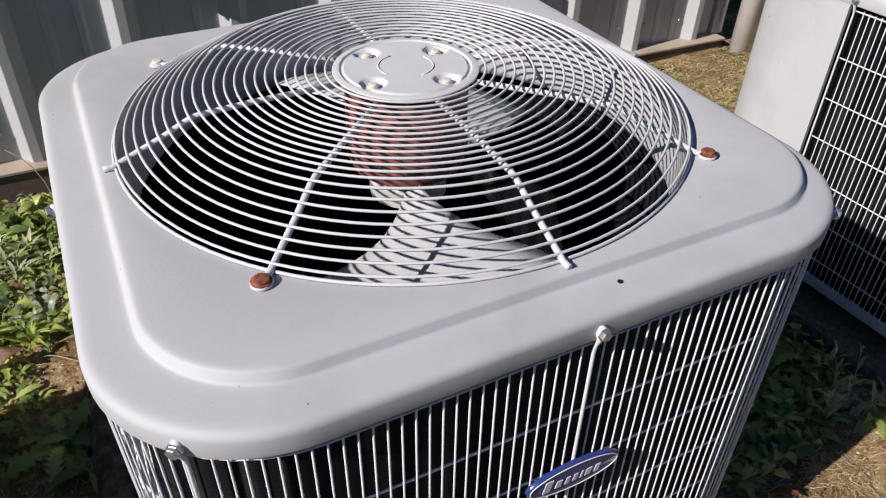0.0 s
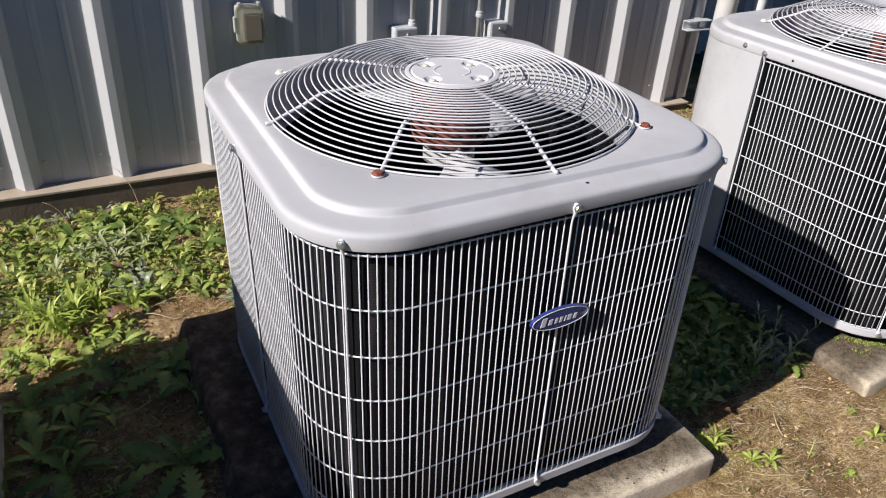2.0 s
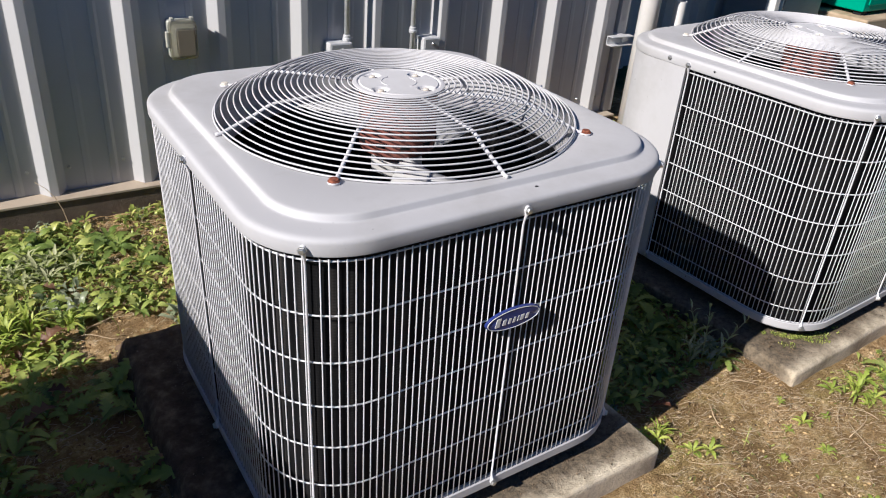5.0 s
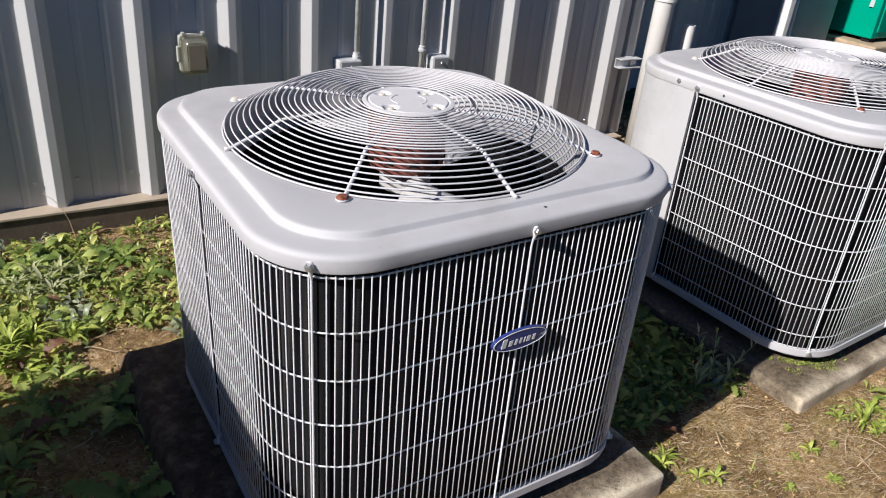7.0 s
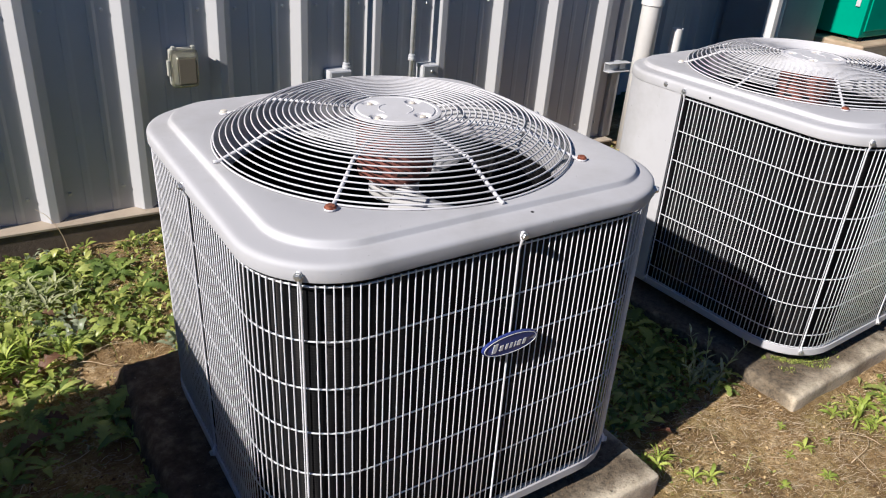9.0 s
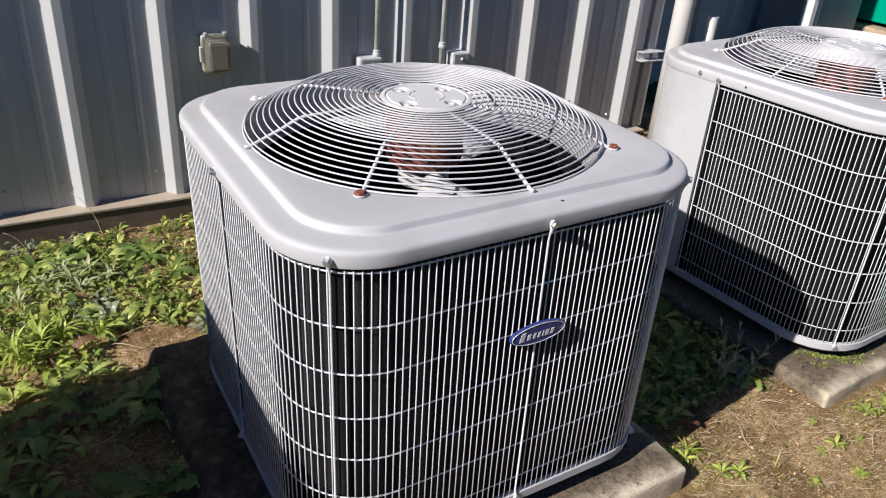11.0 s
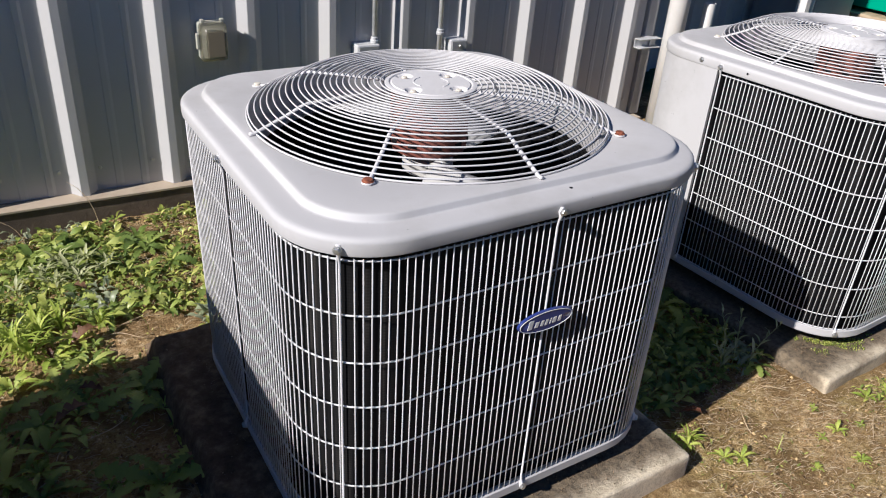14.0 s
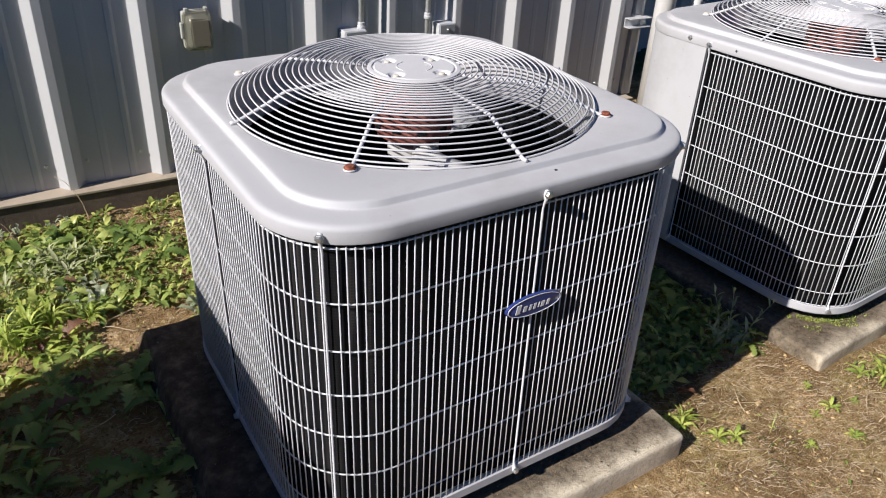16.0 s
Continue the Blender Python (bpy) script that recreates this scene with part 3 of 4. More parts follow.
# last narrow sheet up to the corner, then the folded corner trim
hang("wall_panel", wall_panel_mesh(0.782), wall, Matrix.Translation((RIB_X + 4 * RIB, WALL_Y, 0)))
last = RIB_X + 7 * RIB
part("corner_trim", box_bm(last - 0.155, last - 0.095, WALL_Y - 0.016, WALL_Y + 0.03, 0.087, 2.9, 0.003), WALL_PAINT, wall, "folded steel corner trim")
for i in range(-3, 7):
    for z in (0.17, 0.80, 1.45, 2.1):
        for dx in (-0.028, 0.106):
            hang("screw", SCREW_MESH, wall, outward((RIB_X + i * RIB + dx, WALL_Y), (0, -1), z + 0.004 * ((i * 7) % 3)))
tagged(part("footing", box_bm(RIB_X - 14 * RIB, 2.10, 1.372, 1.62, -0.3, 0.076, 0.004), FOOTING, None, m=LEAN), "concrete footing ledge below the steel wall", "footing", kind="structure")
# dirty ledge top, coloured paler than the footing's face to hold its sunlight
SILL = painted("sunlit_dirty_ledge", (0.44, 0.37, 0.275), (0.22, 0.165, 0.11), 0.7, 0.8)
part("sunlit_ledge", box_bm(RIB_X - 14 * RIB, 2.10, 1.366, 1.46, 0.077, 0.0868, 0.002), SILL, wall, "tan ledge top on the footing, coloured lighter for sunlight")
roof = part("roof", box_bm(RIB_X - 14 * RIB, 2.07, 1.45, 6.0, 2.88, 3.0, 0.004), WALL_PAINT, None)
tagged(roof, "plain steel roof sheet of the building", "roof", kind="structure")
side = part("wall_east", box_bm(2.03, 2.07, 1.46, 6.0, 0.0, 2.88), WALL_PAINT, None)
tagged(side, "plain painted steel return wall of the building", "wall", kind="structure")

west = part("wall_west", box_bm(RIB_X - 14 * RIB, RIB_X - 14 * RIB + 0.04, 1.46, 5.96, 0.0, 2.88), WALL_PAINT, None)
tagged(west, "plain painted steel end wall of the building", "wall", kind="structure")
back = part("wall_back", box_bm(RIB_X - 14 * RIB, 2.07, 5.96, 6.0, 0.0, 2.88), WALL_PAINT, None)
tagged(back, "plain painted steel back wall of the building", "wall", kind="structure")

# set-back wall beyond the corner, in the building's shade
far_wall = thing("wall_set_back", "ribbed steel wall set back from the corner", "wall", kind="structure")
for i in range(5):
    hang("wall_panel", PANEL, far_wall, Matrix.Translation((2.10 + i * 3 * RIB, 2.05, -0.05)))

# ---- things on the wall ----
YELLOWED, nt, b = material("yellowed_clear_plastic", (0.66, 0.65, 0.52), 0.14)
b.inputs["Transmission Weight"].default_value = 0.85
b.inputs["IOR"].default_value = 1.45
bump(nt, b, noise_at(nt, 60, 4).outputs["Fac"], 0.25, 0.002)
PLASTIC_GREY, nt, b = material("aged_grey_plastic", (0.42, 0.42, 0.36), 0.45)
GALV, nt, b = material("galvanised_steel", (0.52, 0.53, 0.53), 0.5, 0.15)
n1 = noise_at(nt, 40, 5)
nt.links.new(ramp(nt, n1.outputs["Fac"], [(0.3, (0.48, 0.49, 0.50)), (0.7, (0.66, 0.66, 0.66))]).outputs["Color"], b.inputs["Base Color"])
PVC = painted("white_pvc", (0.72, 0.71, 0.68), (0.5, 0.46, 0.38), 0.4, 0.4)
CABINET = painted("cabinet_grey_paint", (0.30, 0.31, 0.32), (0.22, 0.21, 0.2), 0.45, 0.4)
GREEN = painted("green_enamel", (0.005, 0.30, 0.18), (0.01, 0.18, 0.11), 0.4, 0.4)
PLINTH, nt, b = material("tan_plinth", (0.42, 0.33, 0.22), 0.85)
n1 = noise_at(nt, 14, 6, 0.6, (0.3, 1, 3))
nt.links.new(ramp(nt, n1.outputs["Fac"], [(0.3, (0.30, 0.22, 0.13)), (0.7, (0.50, 0.40, 0.27))]).outputs["Color"], b.inputs["Base Color"])
bump(nt, b, n1.outputs["Fac"], 0.5, 0.004)

# outlet with a weather cover
box = thing("outlet_box", "weatherproof outlet with a yellowed clear plastic cover on the wall", "outlet", LEAN @ Matrix.Translation((0.004, 0, -0.016)))
part("back_box", box_bm(-0.143, -0.050, 1.398, 1.439, 0.560, 0.690, 0.008), PLASTIC_GREY, box, "aged plastic back box")
part("receptacle", box_bm(-0.118, -0.075, 1.392, 1.400, 0.585, 0.665, 0.006), PLASTIC_GREY, box, "outlet face behind the cover")
# hollow lid: rim and raised window
def lid_mesh():
    rows = []
    for half_x, half_z, y, r in ((0.048, 0.067, 0.0, 0.012), (0.049, 0.068, -0.012, 0.012), (0.046, 0.065, -0.015, 0.011), (0.041, 0.058, -0.016, 0.010), (0.037, 0.053, -0.044, 0.010), (0.033, 0.049, -0.049, 0.008), (0.0, 0.0, -0.050, 0.0)):
        ring = []
        for j in range(40):
            w = 2 * math.pi * j / 40
            c, s = math.cos(w), math.sin(w)
            p = 9.0
            d = (abs(c) ** p + abs(s) ** p) ** (-1 / p)
            ring.append((half_x * c * d, y, half_z * s * d))
        rows.append(ring)
    verts = [v for row in rows for v in row]
    faces = [(i * 40 + j, i * 40 + (j + 1) % 40, (i + 1) * 40 + (j + 1) % 40, (i + 1) * 40 + j) for i in range(len(rows) - 1) for j in range(40)]
    bm = _bm_from(verts, faces)
    return bm
lid = part("cover", lid_mesh(), YELLOWED, box, "yellowed clear plastic cover", True, Matrix.Translation((-0.0965, 1.398, 0.624)))
TAN_WINDOW, nt, b = material("aged_tan_window", (0.24, 0.21, 0.15), 0.12)
bump(nt, b, noise_at(nt, 45, 4).outputs["Fac"], 0.2, 0.003)
part("window_pane", box_bm(-0.029, 0.029, -0.0525, -0.0500, -0.044, 0.044, 0.001), TAN_WINDOW, lid, "browned clear window", False)
lid.modifiers.new("thickness", "SOLIDIFY").thickness = 0.0025
for x in (-0.130, -0.062):
    part("hinge", box_bm(x - 0.006, x + 0.006, 1.384, 1.404, 0.690, 0.702, 0.002), PLASTIC_GREY, box)
hang("hinge_pin", tube("hinge_pin", [(-0.136, 1.392, 0.696), (-0.056, 1.392, 0.696)], 0.0025, PLASTIC_GREY), box)
part("latch", box_bm(-0.155, -0.144, 1.384, 1.402, 0.600, 0.655, 0.003), PLASTIC_GREY, box)

# two conduits with their boxes
def conduit(x, foot, box_x0, box_x1, box_top, label, elbow):
    c = thing("conduit", label, "conduit", LEAN, "conduits on the wall")
    hang("pipe", tube("pipe", [(x, 1.405, foot), (x, 1.405, 1.2), (x, 1.405, 2.7)], 0.0105, GALV, 14), c, None, "galvanised steel pipe")
    part("coupling", lathe_bm([(0.0105, 0), (0.0155, 0.001), (0.0165, 0.004), (0.0165, 0.012), (0.0145, 0.014), (0.0145, 0.024), (0.0105, 0.026)], 16), GALV, c, "", True, Matrix.Translation((x, 1.405, elbow)))
    part("set_screw", box_bm(x + 0.012, x + 0.024, 1.397, 1.403, elbow + 0.006, elbow + 0.014, 0.002), GALV, c)
    part("strap", box_bm(x - 0.022, x + 0.022, 1.400, 1.440, 1.30, 1.318, 0.003), GALV, c)
    jb = part("junction_box", box_bm(box_x0, box_x1, 1.378, 1.440, box_top - 0.11, box_top, 0.004), GALV, c, "grey metal junction box")
    part("lid", box_bm(box_x0 + 0.006, box_x1 - 0.002, 1.374, 1.379, box_top - 0.106, box_top - 0.005, 0.0015), CABINET, jb, "grey metal lid")
    hang("screw", SCREW_MESH, jb, outward(((box_x0 + box_x1) / 2 + 0.004, 1.374), (0, -1), box_top - 0.025))


conduit(0.548, 0.545, 0.464, 0.560, 0.560, "galvanised conduit with a square box at its foot", 0.560)
conduit(0.852, 0.40, 0.893, 0.972, 0.556, "galvanised conduit running down beside a metal box", 0.575)

# corner: downpipe, stub pipe and channel bracket
pipe = thing("downpipe", "white plastic downpipe at the building corner", "pipe", LEAN)
hang("shaft", tube("shaft", [(2.150, 1.315, 0.03), (2.150, 1.315, 1.0), (2.150, 1.315, 2.85)], 0.049, PVC, 28), pipe)
part("collar", lathe_bm([(0.049, 0), (0.055, 0.002), (0.055, 0.07), (0.049, 0.072)], 28), PVC, pipe, "", True, Matrix.Translation((2.150, 1.315, 0.785)))
part("strap", box_bm(2.095, 2.205, 1.36, 1.41, 1.20, 1.225, 0.003), GALV, pipe)
stub = thing("stub_pipe", "short white plastic pipe standing open beside the downpipe", "pipe", LEAN)
part("shaft", lathe_bm([(0.025, 0.0), (0.029, 0.0), (0.029, 0.67), (0.025, 0.67), (0.024, 0.3)], 20), PVC, stub, "", True, Matrix.Translation((2.352, 1.30, 0.0)))
brk = thing("channel_bracket", "galvanised channel bracket sticking out from the wall corner", "bracket", LEAN)
for z0, z1, y0, y1 in ((0.455, 0.459, 1.345, 1.385), (0.497, 0.501, 1.345, 1.385), (0.455, 0.501, 1.382, 1.386)):
    part("flange", box_bm(1.965, 2.11, y0, y1, z0, z1, 0.0006, 1), GALV, brk)
part("arm", box_bm(2.06, 2.10, 1.372, 1.46, 0.46, 0.496, 0.002), GALV, brk)

# grey cabinet and green box by the set-back wall
cab = thing("equipment_cabinet", "tall grey painted steel cabinet by the wall", "cabinet", pose(0, 0, 0))
part("body", box_bm(3.63, 4.06, 1.585, 2.0, 0.02, 1.9, 0.006), CABINET, cab)
part("door", box_bm(3.655, 4.035, 1.578, 1.586, 0.10, 1.86, 0.003), CABINET, cab, "flat grey door")
part("edge_trim", box_bm(3.585, 3.632, 1.592, 1.66, 0.02, 1.9, 0.004), PVC, cab, "white edge trunking")
hang("cable", tube("cable", [(3.60, 1.57, 0.02), (3.603, 1.566, 0.5), (3.61, 1.57, 1.0), (3.60, 1.572, 1.9)], 0.011, PVC, 10), cab, None, "white flexible cable")
plinth = part("plinth", box_bm(4.12, 5.45, 1.28, 2.0, -0.05, 0.405, 0.012), PLINTH, None)
tagged(plinth, "tan weathered plinth under the green box", "plinth")
green = thing("green_cabinet", "green enamelled equipment box on a tan plinth", "cabinet")
part("body", box_bm(4.20, 5.35, 1.375, 1.90, 0.43, 1.55, 0.008), GREEN, green)
part("front_door", box_bm(4.24, 5.31, 1.366, 1.376, 0.47, 1.50, 0.004), GREEN, green, "green door")
part("lid", box_bm(4.18, 5.37, 1.35, 1.92, 1.55, 1.60, 0.01), GREEN, green)
for x, y in ((4.25, 1.42), (4.25, 1.85), (5.3, 1.42), (5.3, 1.85)):
    part("foot", box_bm(x - 0.03, x + 0.03, y - 0.03, y + 0.03, 0.403, 0.432, 0.004), DARK, green)
for z in (0.62, 1.2):
    part("latch", box_bm(4.190, 4.201, 1.42, 1.45, z, z + 0.05, 0.003), GALV, green)


# ---- plants and litter ----
def leaf_material(name, dark, mid, light, random_kind):
    m, nt, b = material(name, mid, 0.36, 0, 0.5)
    src = nt.nodes.new("ShaderNodeObjectInfo").outputs["Random"] if random_kind == "object" else nt.nodes.new("ShaderNodeNewGeometry").outputs["Random Per Island"]
    c = ramp(nt, src, [(0.0, dark), (0.5, mid), (1.0, light)])
    vein = noise_at(nt, 90, 4)
    col = blend(nt, ramp(nt, vein.outputs["Fac"], [(0.35, (0.35,) * 3), (0.65, (0, 0, 0))]).outputs["Color"], c.outputs["Color"], tuple(v * 0.55 for v in mid))
    nt.links.new(col, b.inputs["Base Color"])
    bump(nt, b, vein.outputs["Fac"], 0.4, 0.002)
    tr = nt.nodes.new("ShaderNodeBsdfTranslucent")
    nt.links.new(col, tr.inputs["Color"])
    mix = node(nt, "ShaderNodeMixShader", Fac=0.34)
    out = next(n for n in nt.nodes if n.type == "OUTPUT_MATERIAL")
    nt.links.new(b.outputs[0], mix.inputs[1])
    nt.links.new(tr.outputs[0], mix.inputs[2])
    nt.links.new(mix.outputs[0], out.inputs["Surface"])
    return m


LEAF_PART = leaf_material("weed_leaf", (0.12, 0.185, 0.037), (0.31, 0.40, 0.075), (0.60, 0.66, 0.17), "object")
LEAF_BRIGHT = leaf_material("bright_weed_leaf", (0.30, 0.40, 0.05), (0.48, 0.58, 0.08), (0.70, 0.74, 0.16), "object")
LEAF_STUFF = leaf_material("small_weed_leaf", (0.10, 0.155, 0.03), (0.37, 0.44, 0.08), (0.72, 0.73, 0.19), "island")
GREY_LEAF = leaf_material("silvery_leaf", (0.30, 0.34, 0.14), (0.50, 0.53, 0.25), (0.74, 0.75, 0.44), "object")
GREY_STUFF = leaf_material("silvery_small_leaf", (0.20, 0.25, 0.13), (0.36, 0.41, 0.24), (0.52, 0.55, 0.38), "island")
STRAW = leaf_material("straw", (0.50, 0.37, 0.20), (0.78, 0.63, 0.40), (0.95, 0.85, 0.63), "island")
LITTER = leaf_material("litter", (0.07, 0.04, 0.02), (0.16, 0.095, 0.045), (0.30, 0.20, 0.10), "island")
DEAD_LEAF = leaf_material("dead_leaf", (0.10, 0.04, 0.022), (0.17, 0.075, 0.04), (0.34, 0.21, 0.12), "object")


def leaf_data(length, width, rise, droop, fold=0.25, waves=0.0, n=6, seed=0):
    """A leaf blade from the origin along +x: arched, folded along its rib, with a wavy edge."""
    verts, faces = [], []
    for i in range(n + 1):
        u = i / n
        x = length * u
        z = rise * math.sin(math.pi * min(u * 0.75, 1)) - droop * u * u
        w = width * (math.sin(math.pi * (u ** 0.75)) * (0.45 + 0.55 * u) + 0.05) * (1 - 0.9 * (u > 0.99))
        w *= 1 + waves * math.sin(i * 2.4 + seed)
        lift = fold * w
        verts += [(x, w, z + lift + 0.1 * w * math.sin(i * 1.9 + seed)), (x, 0, z), (x, -w, z + lift - 0.1 * w * math.sin(i * 1.7 + seed))]
    for i in range(n):
        a = i * 3
        faces += [(a, a + 1, a + 4, a + 3), (a + 1, a + 2, a + 5, a + 4)]
    return verts, faces


def placed(data, m, verts, faces):
    base = len(verts)
    verts += [tuple(m @ Vector(v)) for v in data[0]]
    faces += [tuple(base + i for i in f) for f in data[1]]


rng = random.Random(11)
PADS = ((-0.56, 0.465, -0.535, 0.49), (1.00, 2.0, -0.505, 0.49), (-2.0, -1.0, -0.60, 0.41))


def free(x, y, edge=0.0):
    if y > 1.355 - edge or y < -1.9:
        return False
    return not any(x0 - edge < x < x1 + edge and y0 - edge < y < y1 + edge for x0, x1, y0, y1 in PADS)


def green_share(x, y):
    """How thickly weeds cover the soil."""
    far = 1.1 * noise.noise((x * 1.3, y * 1.3, 40.0)) + (max(0, -1.1 - x) + max(0, x - 1.7) + max(0, -0.9 - y)) * 1.6
    p = noise.noise((x * 3.1, y * 3.1, 7.3)) * 0.5 + noise.noise((x * 8, y * 8, 2.0)) * 0.3
    if x < -0.40:
        g = 0.85 if y > 0.72 else 0.40
        if x > -0.66 and 0.36 < y < 0.70:
            g = 0.06
        if x > -0.50 and y > 1.0:
            g = 0.25
        if y < 0.50:
            g = 0.30
    elif x < 1.05 and y > -0.33:
        g = 0.8
    elif y > 0.5:
        g = 0.35
    else:
        g = 0.15
        if x > 1.12 and -0.80 < y < -0.48:
            g = 0.55
        if y < -0.95:
            g = 0.3
    return g + 0.55 * p - max(0, far - 0.25 if far > 0.25 and (x < -1.1 or x > 1.7 or y < -0.9) else 0)


LEAVES = []
for k in range(7):
    d = leaf_data(1.0, rng.uniform(0.15, 0.27), rng.uniform(0.12, 0.36), rng.uniform(0.05, 0.35), 0.28, rng.uniform(0.08, 0.22), 10, k * 1.3)
    LEAVES.append(mesh_of("leaf", *d, LEAF_PART))


def lobed_leaf(width, lobes, rise, droop, seed):
    """A long leaf with backward-pointing teeth on both sides of a raised rib."""
    verts, faces = [], []
    n = lobes * 3
    for i in range(n + 1):
        u = i / n
        tooth = (1.0, 0.78, 0.42)[i % 3] if u < 0.86 else 1.0
        w = width * (0.16 + 0.84 * math.sin(math.pi * min(1.0, 0.08 + 0.80 * u ** 1.35))) * tooth * (1 - 0.92 * (u > 0.99))
        z = rise * math.sin(math.pi * min(u * 0.8, 1)) - droop * u * u
        tip = 0.03 * math.sin(seed + 2.1 * i)
        verts += [(u - 0.05 * tooth, w, z + 0.22 * w + tip * w), (u, 0.006, z), (u, -0.006, z), (u - 0.05 * tooth, -w * 0.94, z + 0.22 * w - tip * w)]
    for i in range(n):
        a = i * 4
        faces += [(a + j, a + j + 1, a + j + 5, a + j + 4) for j in range(3)]
    return verts, faces


LOBED_LEAVES = [mesh_of("leaf", *lobed_leaf(0.15 + 0.02 * k, 6 + k, 0.16 + 0.05 * k, 0.10 + 0.06 * k, k * 1.9), LEAF_PART) for k in range(4)]
BRIGHT_LEAVES = [mesh_of("leaf", *leaf_data(1.0, 0.17, 0.3, 0.15, 0.3, 0.35, 13, k), LEAF_BRIGHT) for k in range(3)]


def rosette(x, y, size, count, label="low green broadleaf weed rosette on the soil", kinds=None):
    plant = thing("weed", label, "weed", Matrix.Translation((x, y, ground_height(x, y) - 0.002)), "broadleaf weeds")
    for i in range(count):
        w = 2 * math.pi * (i * 0.382 + rng.uniform(-0.04, 0.04))
        s = size * rng.uniform(0.65, 1.1)
        m = Matrix.Rotation(w, 4, "Z") @ Matrix.Translation((size * 0.03, 0, 0.002 + 0.0015 * i)) @ Matrix.Rotation(radians(rng.uniform(-14, 2) - (count - i) * 0.4), 4, "Y") @ Matrix.Rotation(radians(rng.uniform(-20, 20)), 4, "X") @ Matrix.Diagonal((s, s, s, 1))
        hang("leaf", rng.choice(kinds or LEAVES), plant, m)
    return plant


# plants that stand out singly
spots = []
tries = 0
while len(spots) < 230 and tries < 20000:
    tries += 1
    zone = rng.random()
    if zone < 0.55:
        x, y = rng.uniform(-1.25, -0.42), rng.uniform(-0.35, 1.30)
    elif zone < 0.96:
        x, y = rng.uniform(0.50, 0.98), rng.uniform(-0.33, 1.2)
    else:
        x, y = rng.uniform(0.55, 2.2), rng.uniform(-1.2, -0.52)
    if not free(x, y, 0.02) or green_share(x, y) < 0.42 or any((x - a) ** 2 + (y - c) ** 2 < 0.042 ** 2 for a, c in spots):
        continue
    spots.append((x, y))
    rosette(x, y, rng.uniform(0.030, 0.068) if x < 1 and y > -0.4 else rng.uniform(0.02, 0.045), rng.randint(6, 11), kinds=LOBED_LEAVES if rng.random() < 0.25 else None)
for x, y, s in ((0.50, -0.42, 0.03), (0.515, -0.455, 0.032), (0.56, -0.53, 0.036), (0.85, -0.60, 0.02), (0.98, -0.62, 0.02), (1.22, -0.58, 0.05), (1.30, -0.66, 0.04), (-0.80, 0.60, 0.075), (-0.73, 0.66, 0.07), (-0.90, 0.52, 0.07), (-0.97, 0.58, 0.065), (0.60, -0.55, 0.035), (0.74, -0.66, 0.025), (0.92, -0.52, 0.022), (1.10, -0.56, 0.04), (1.18, -0.64, 0.045), (1.27, -0.74, 0.04), (1.02, -0.78, 0.035), (1.36, -0.60, 0.05), (1.12, -0.86, 0.04), (0.80, -0.86, 0.035)):
    rosette(x, y, s, 9, "bright yellow-green weed rosette on sunlit soil", BRIGHT_LEAVES)

for _ in range(26):
    x, y = rng.uniform(0.85, 1.7), rng.uniform(-1.0, -0.54)
    if free(x, y, 0.02) and noise.noise((x * 4, y * 4, 9.0)) > -0.15:
        rosette(x, y, rng.uniform(0.016, 0.036), rng.randint(7, 11), "small yellow-green weed on bare soil", BRIGHT_LEAVES)

# broad leaves in the shade beside the first pad
made = 0
while made < 26:
    x, y = rng.uniform(-1.08, -0.575), rng.uniform(-0.30, 0.50)
    if noise.noise((x * 4.2, y * 4.2, 15.0)) > -0.28:
        made += 1
        rosette(x, y, rng.uniform(0.04, 0.085), rng.randint(5, 9), "broad dark green weed rosette in the shade")

# large toothed rosettes
for x, y, s_, c_ in ((-0.62, 0.36, 0.13, 9), (-0.75, 0.39, 0.11, 7), (-0.64, 0.02, 0.15, 9), (-0.80, 0.46, 0.12, 7), (-0.88, 0.10, 0.13, 8), (-0.95, 0.36, 0.12, 8), (0.80, -0.13, 0.13, 9), (0.72, -0.24, 0.10, 8), (0.90, 0.03, 0.13, 9), (-0.46, 1.10, 0.11, 9), (-0.40, 0.98, 0.10, 8), (-0.70, 0.86, 0.09, 7), (-0.50, 0.80, 0.09, 8), (1.32, -0.60, 0.08, 8)):
    rosette(x, y, s_, c_, "large rosette of long toothed green leaves on the soil", LOBED_LEAVES)

# leafy clump before the footing
for i in range(16):
    x, y = rng.uniform(-0.80, -0.42), rng.uniform(1.02, 1.27)
    rosette(x, y, rng.uniform(0.06, 0.095), rng.randint(8, 12), "leafy green weed clump before the footing")

# tufts of narrow bright grass
BLADES = [mesh_of("blade", *leaf_data(1, 0.065, 0.35, 0.25 * k, 0.25, 0.35, 10, k), LEAF_BRIGHT) for k in range(3)]
for x, y, s_ in ((-0.82, 0.72, 0.11), (-0.88, 0.68, 0.11), (-0.76, 0.74, 0.09), (-0.85, 0.64, 0.10), (-0.93, 0.74, 0.10), (-0.66, 0.71, 0.07), (0.535, -0.44, 0.05), (1.16, -0.60, 0.07)):
    tuft = thing("weed_tuft", "tuft of bright yellow-green narrow-leaved weed", "weed", Matrix.Translation((x, y, ground_height(x, y) - 0.002)), "weed tufts")
    for i in range(26):
        s2 = s_ * rng.uniform(0.55, 1.1)
        hang("blade", rng.choice(BLADES), tuft, Matrix.Rotation(rng.uniform(0, 6.28), 4, "Z") @ Matrix.Translation((rng.uniform(0, 0.012), 0, 0)) @ Matrix.Rotation(radians(rng.uniform(-65, -12)), 4, "Y") @ Matrix.Diagonal((s2, s2, s2, 1)))

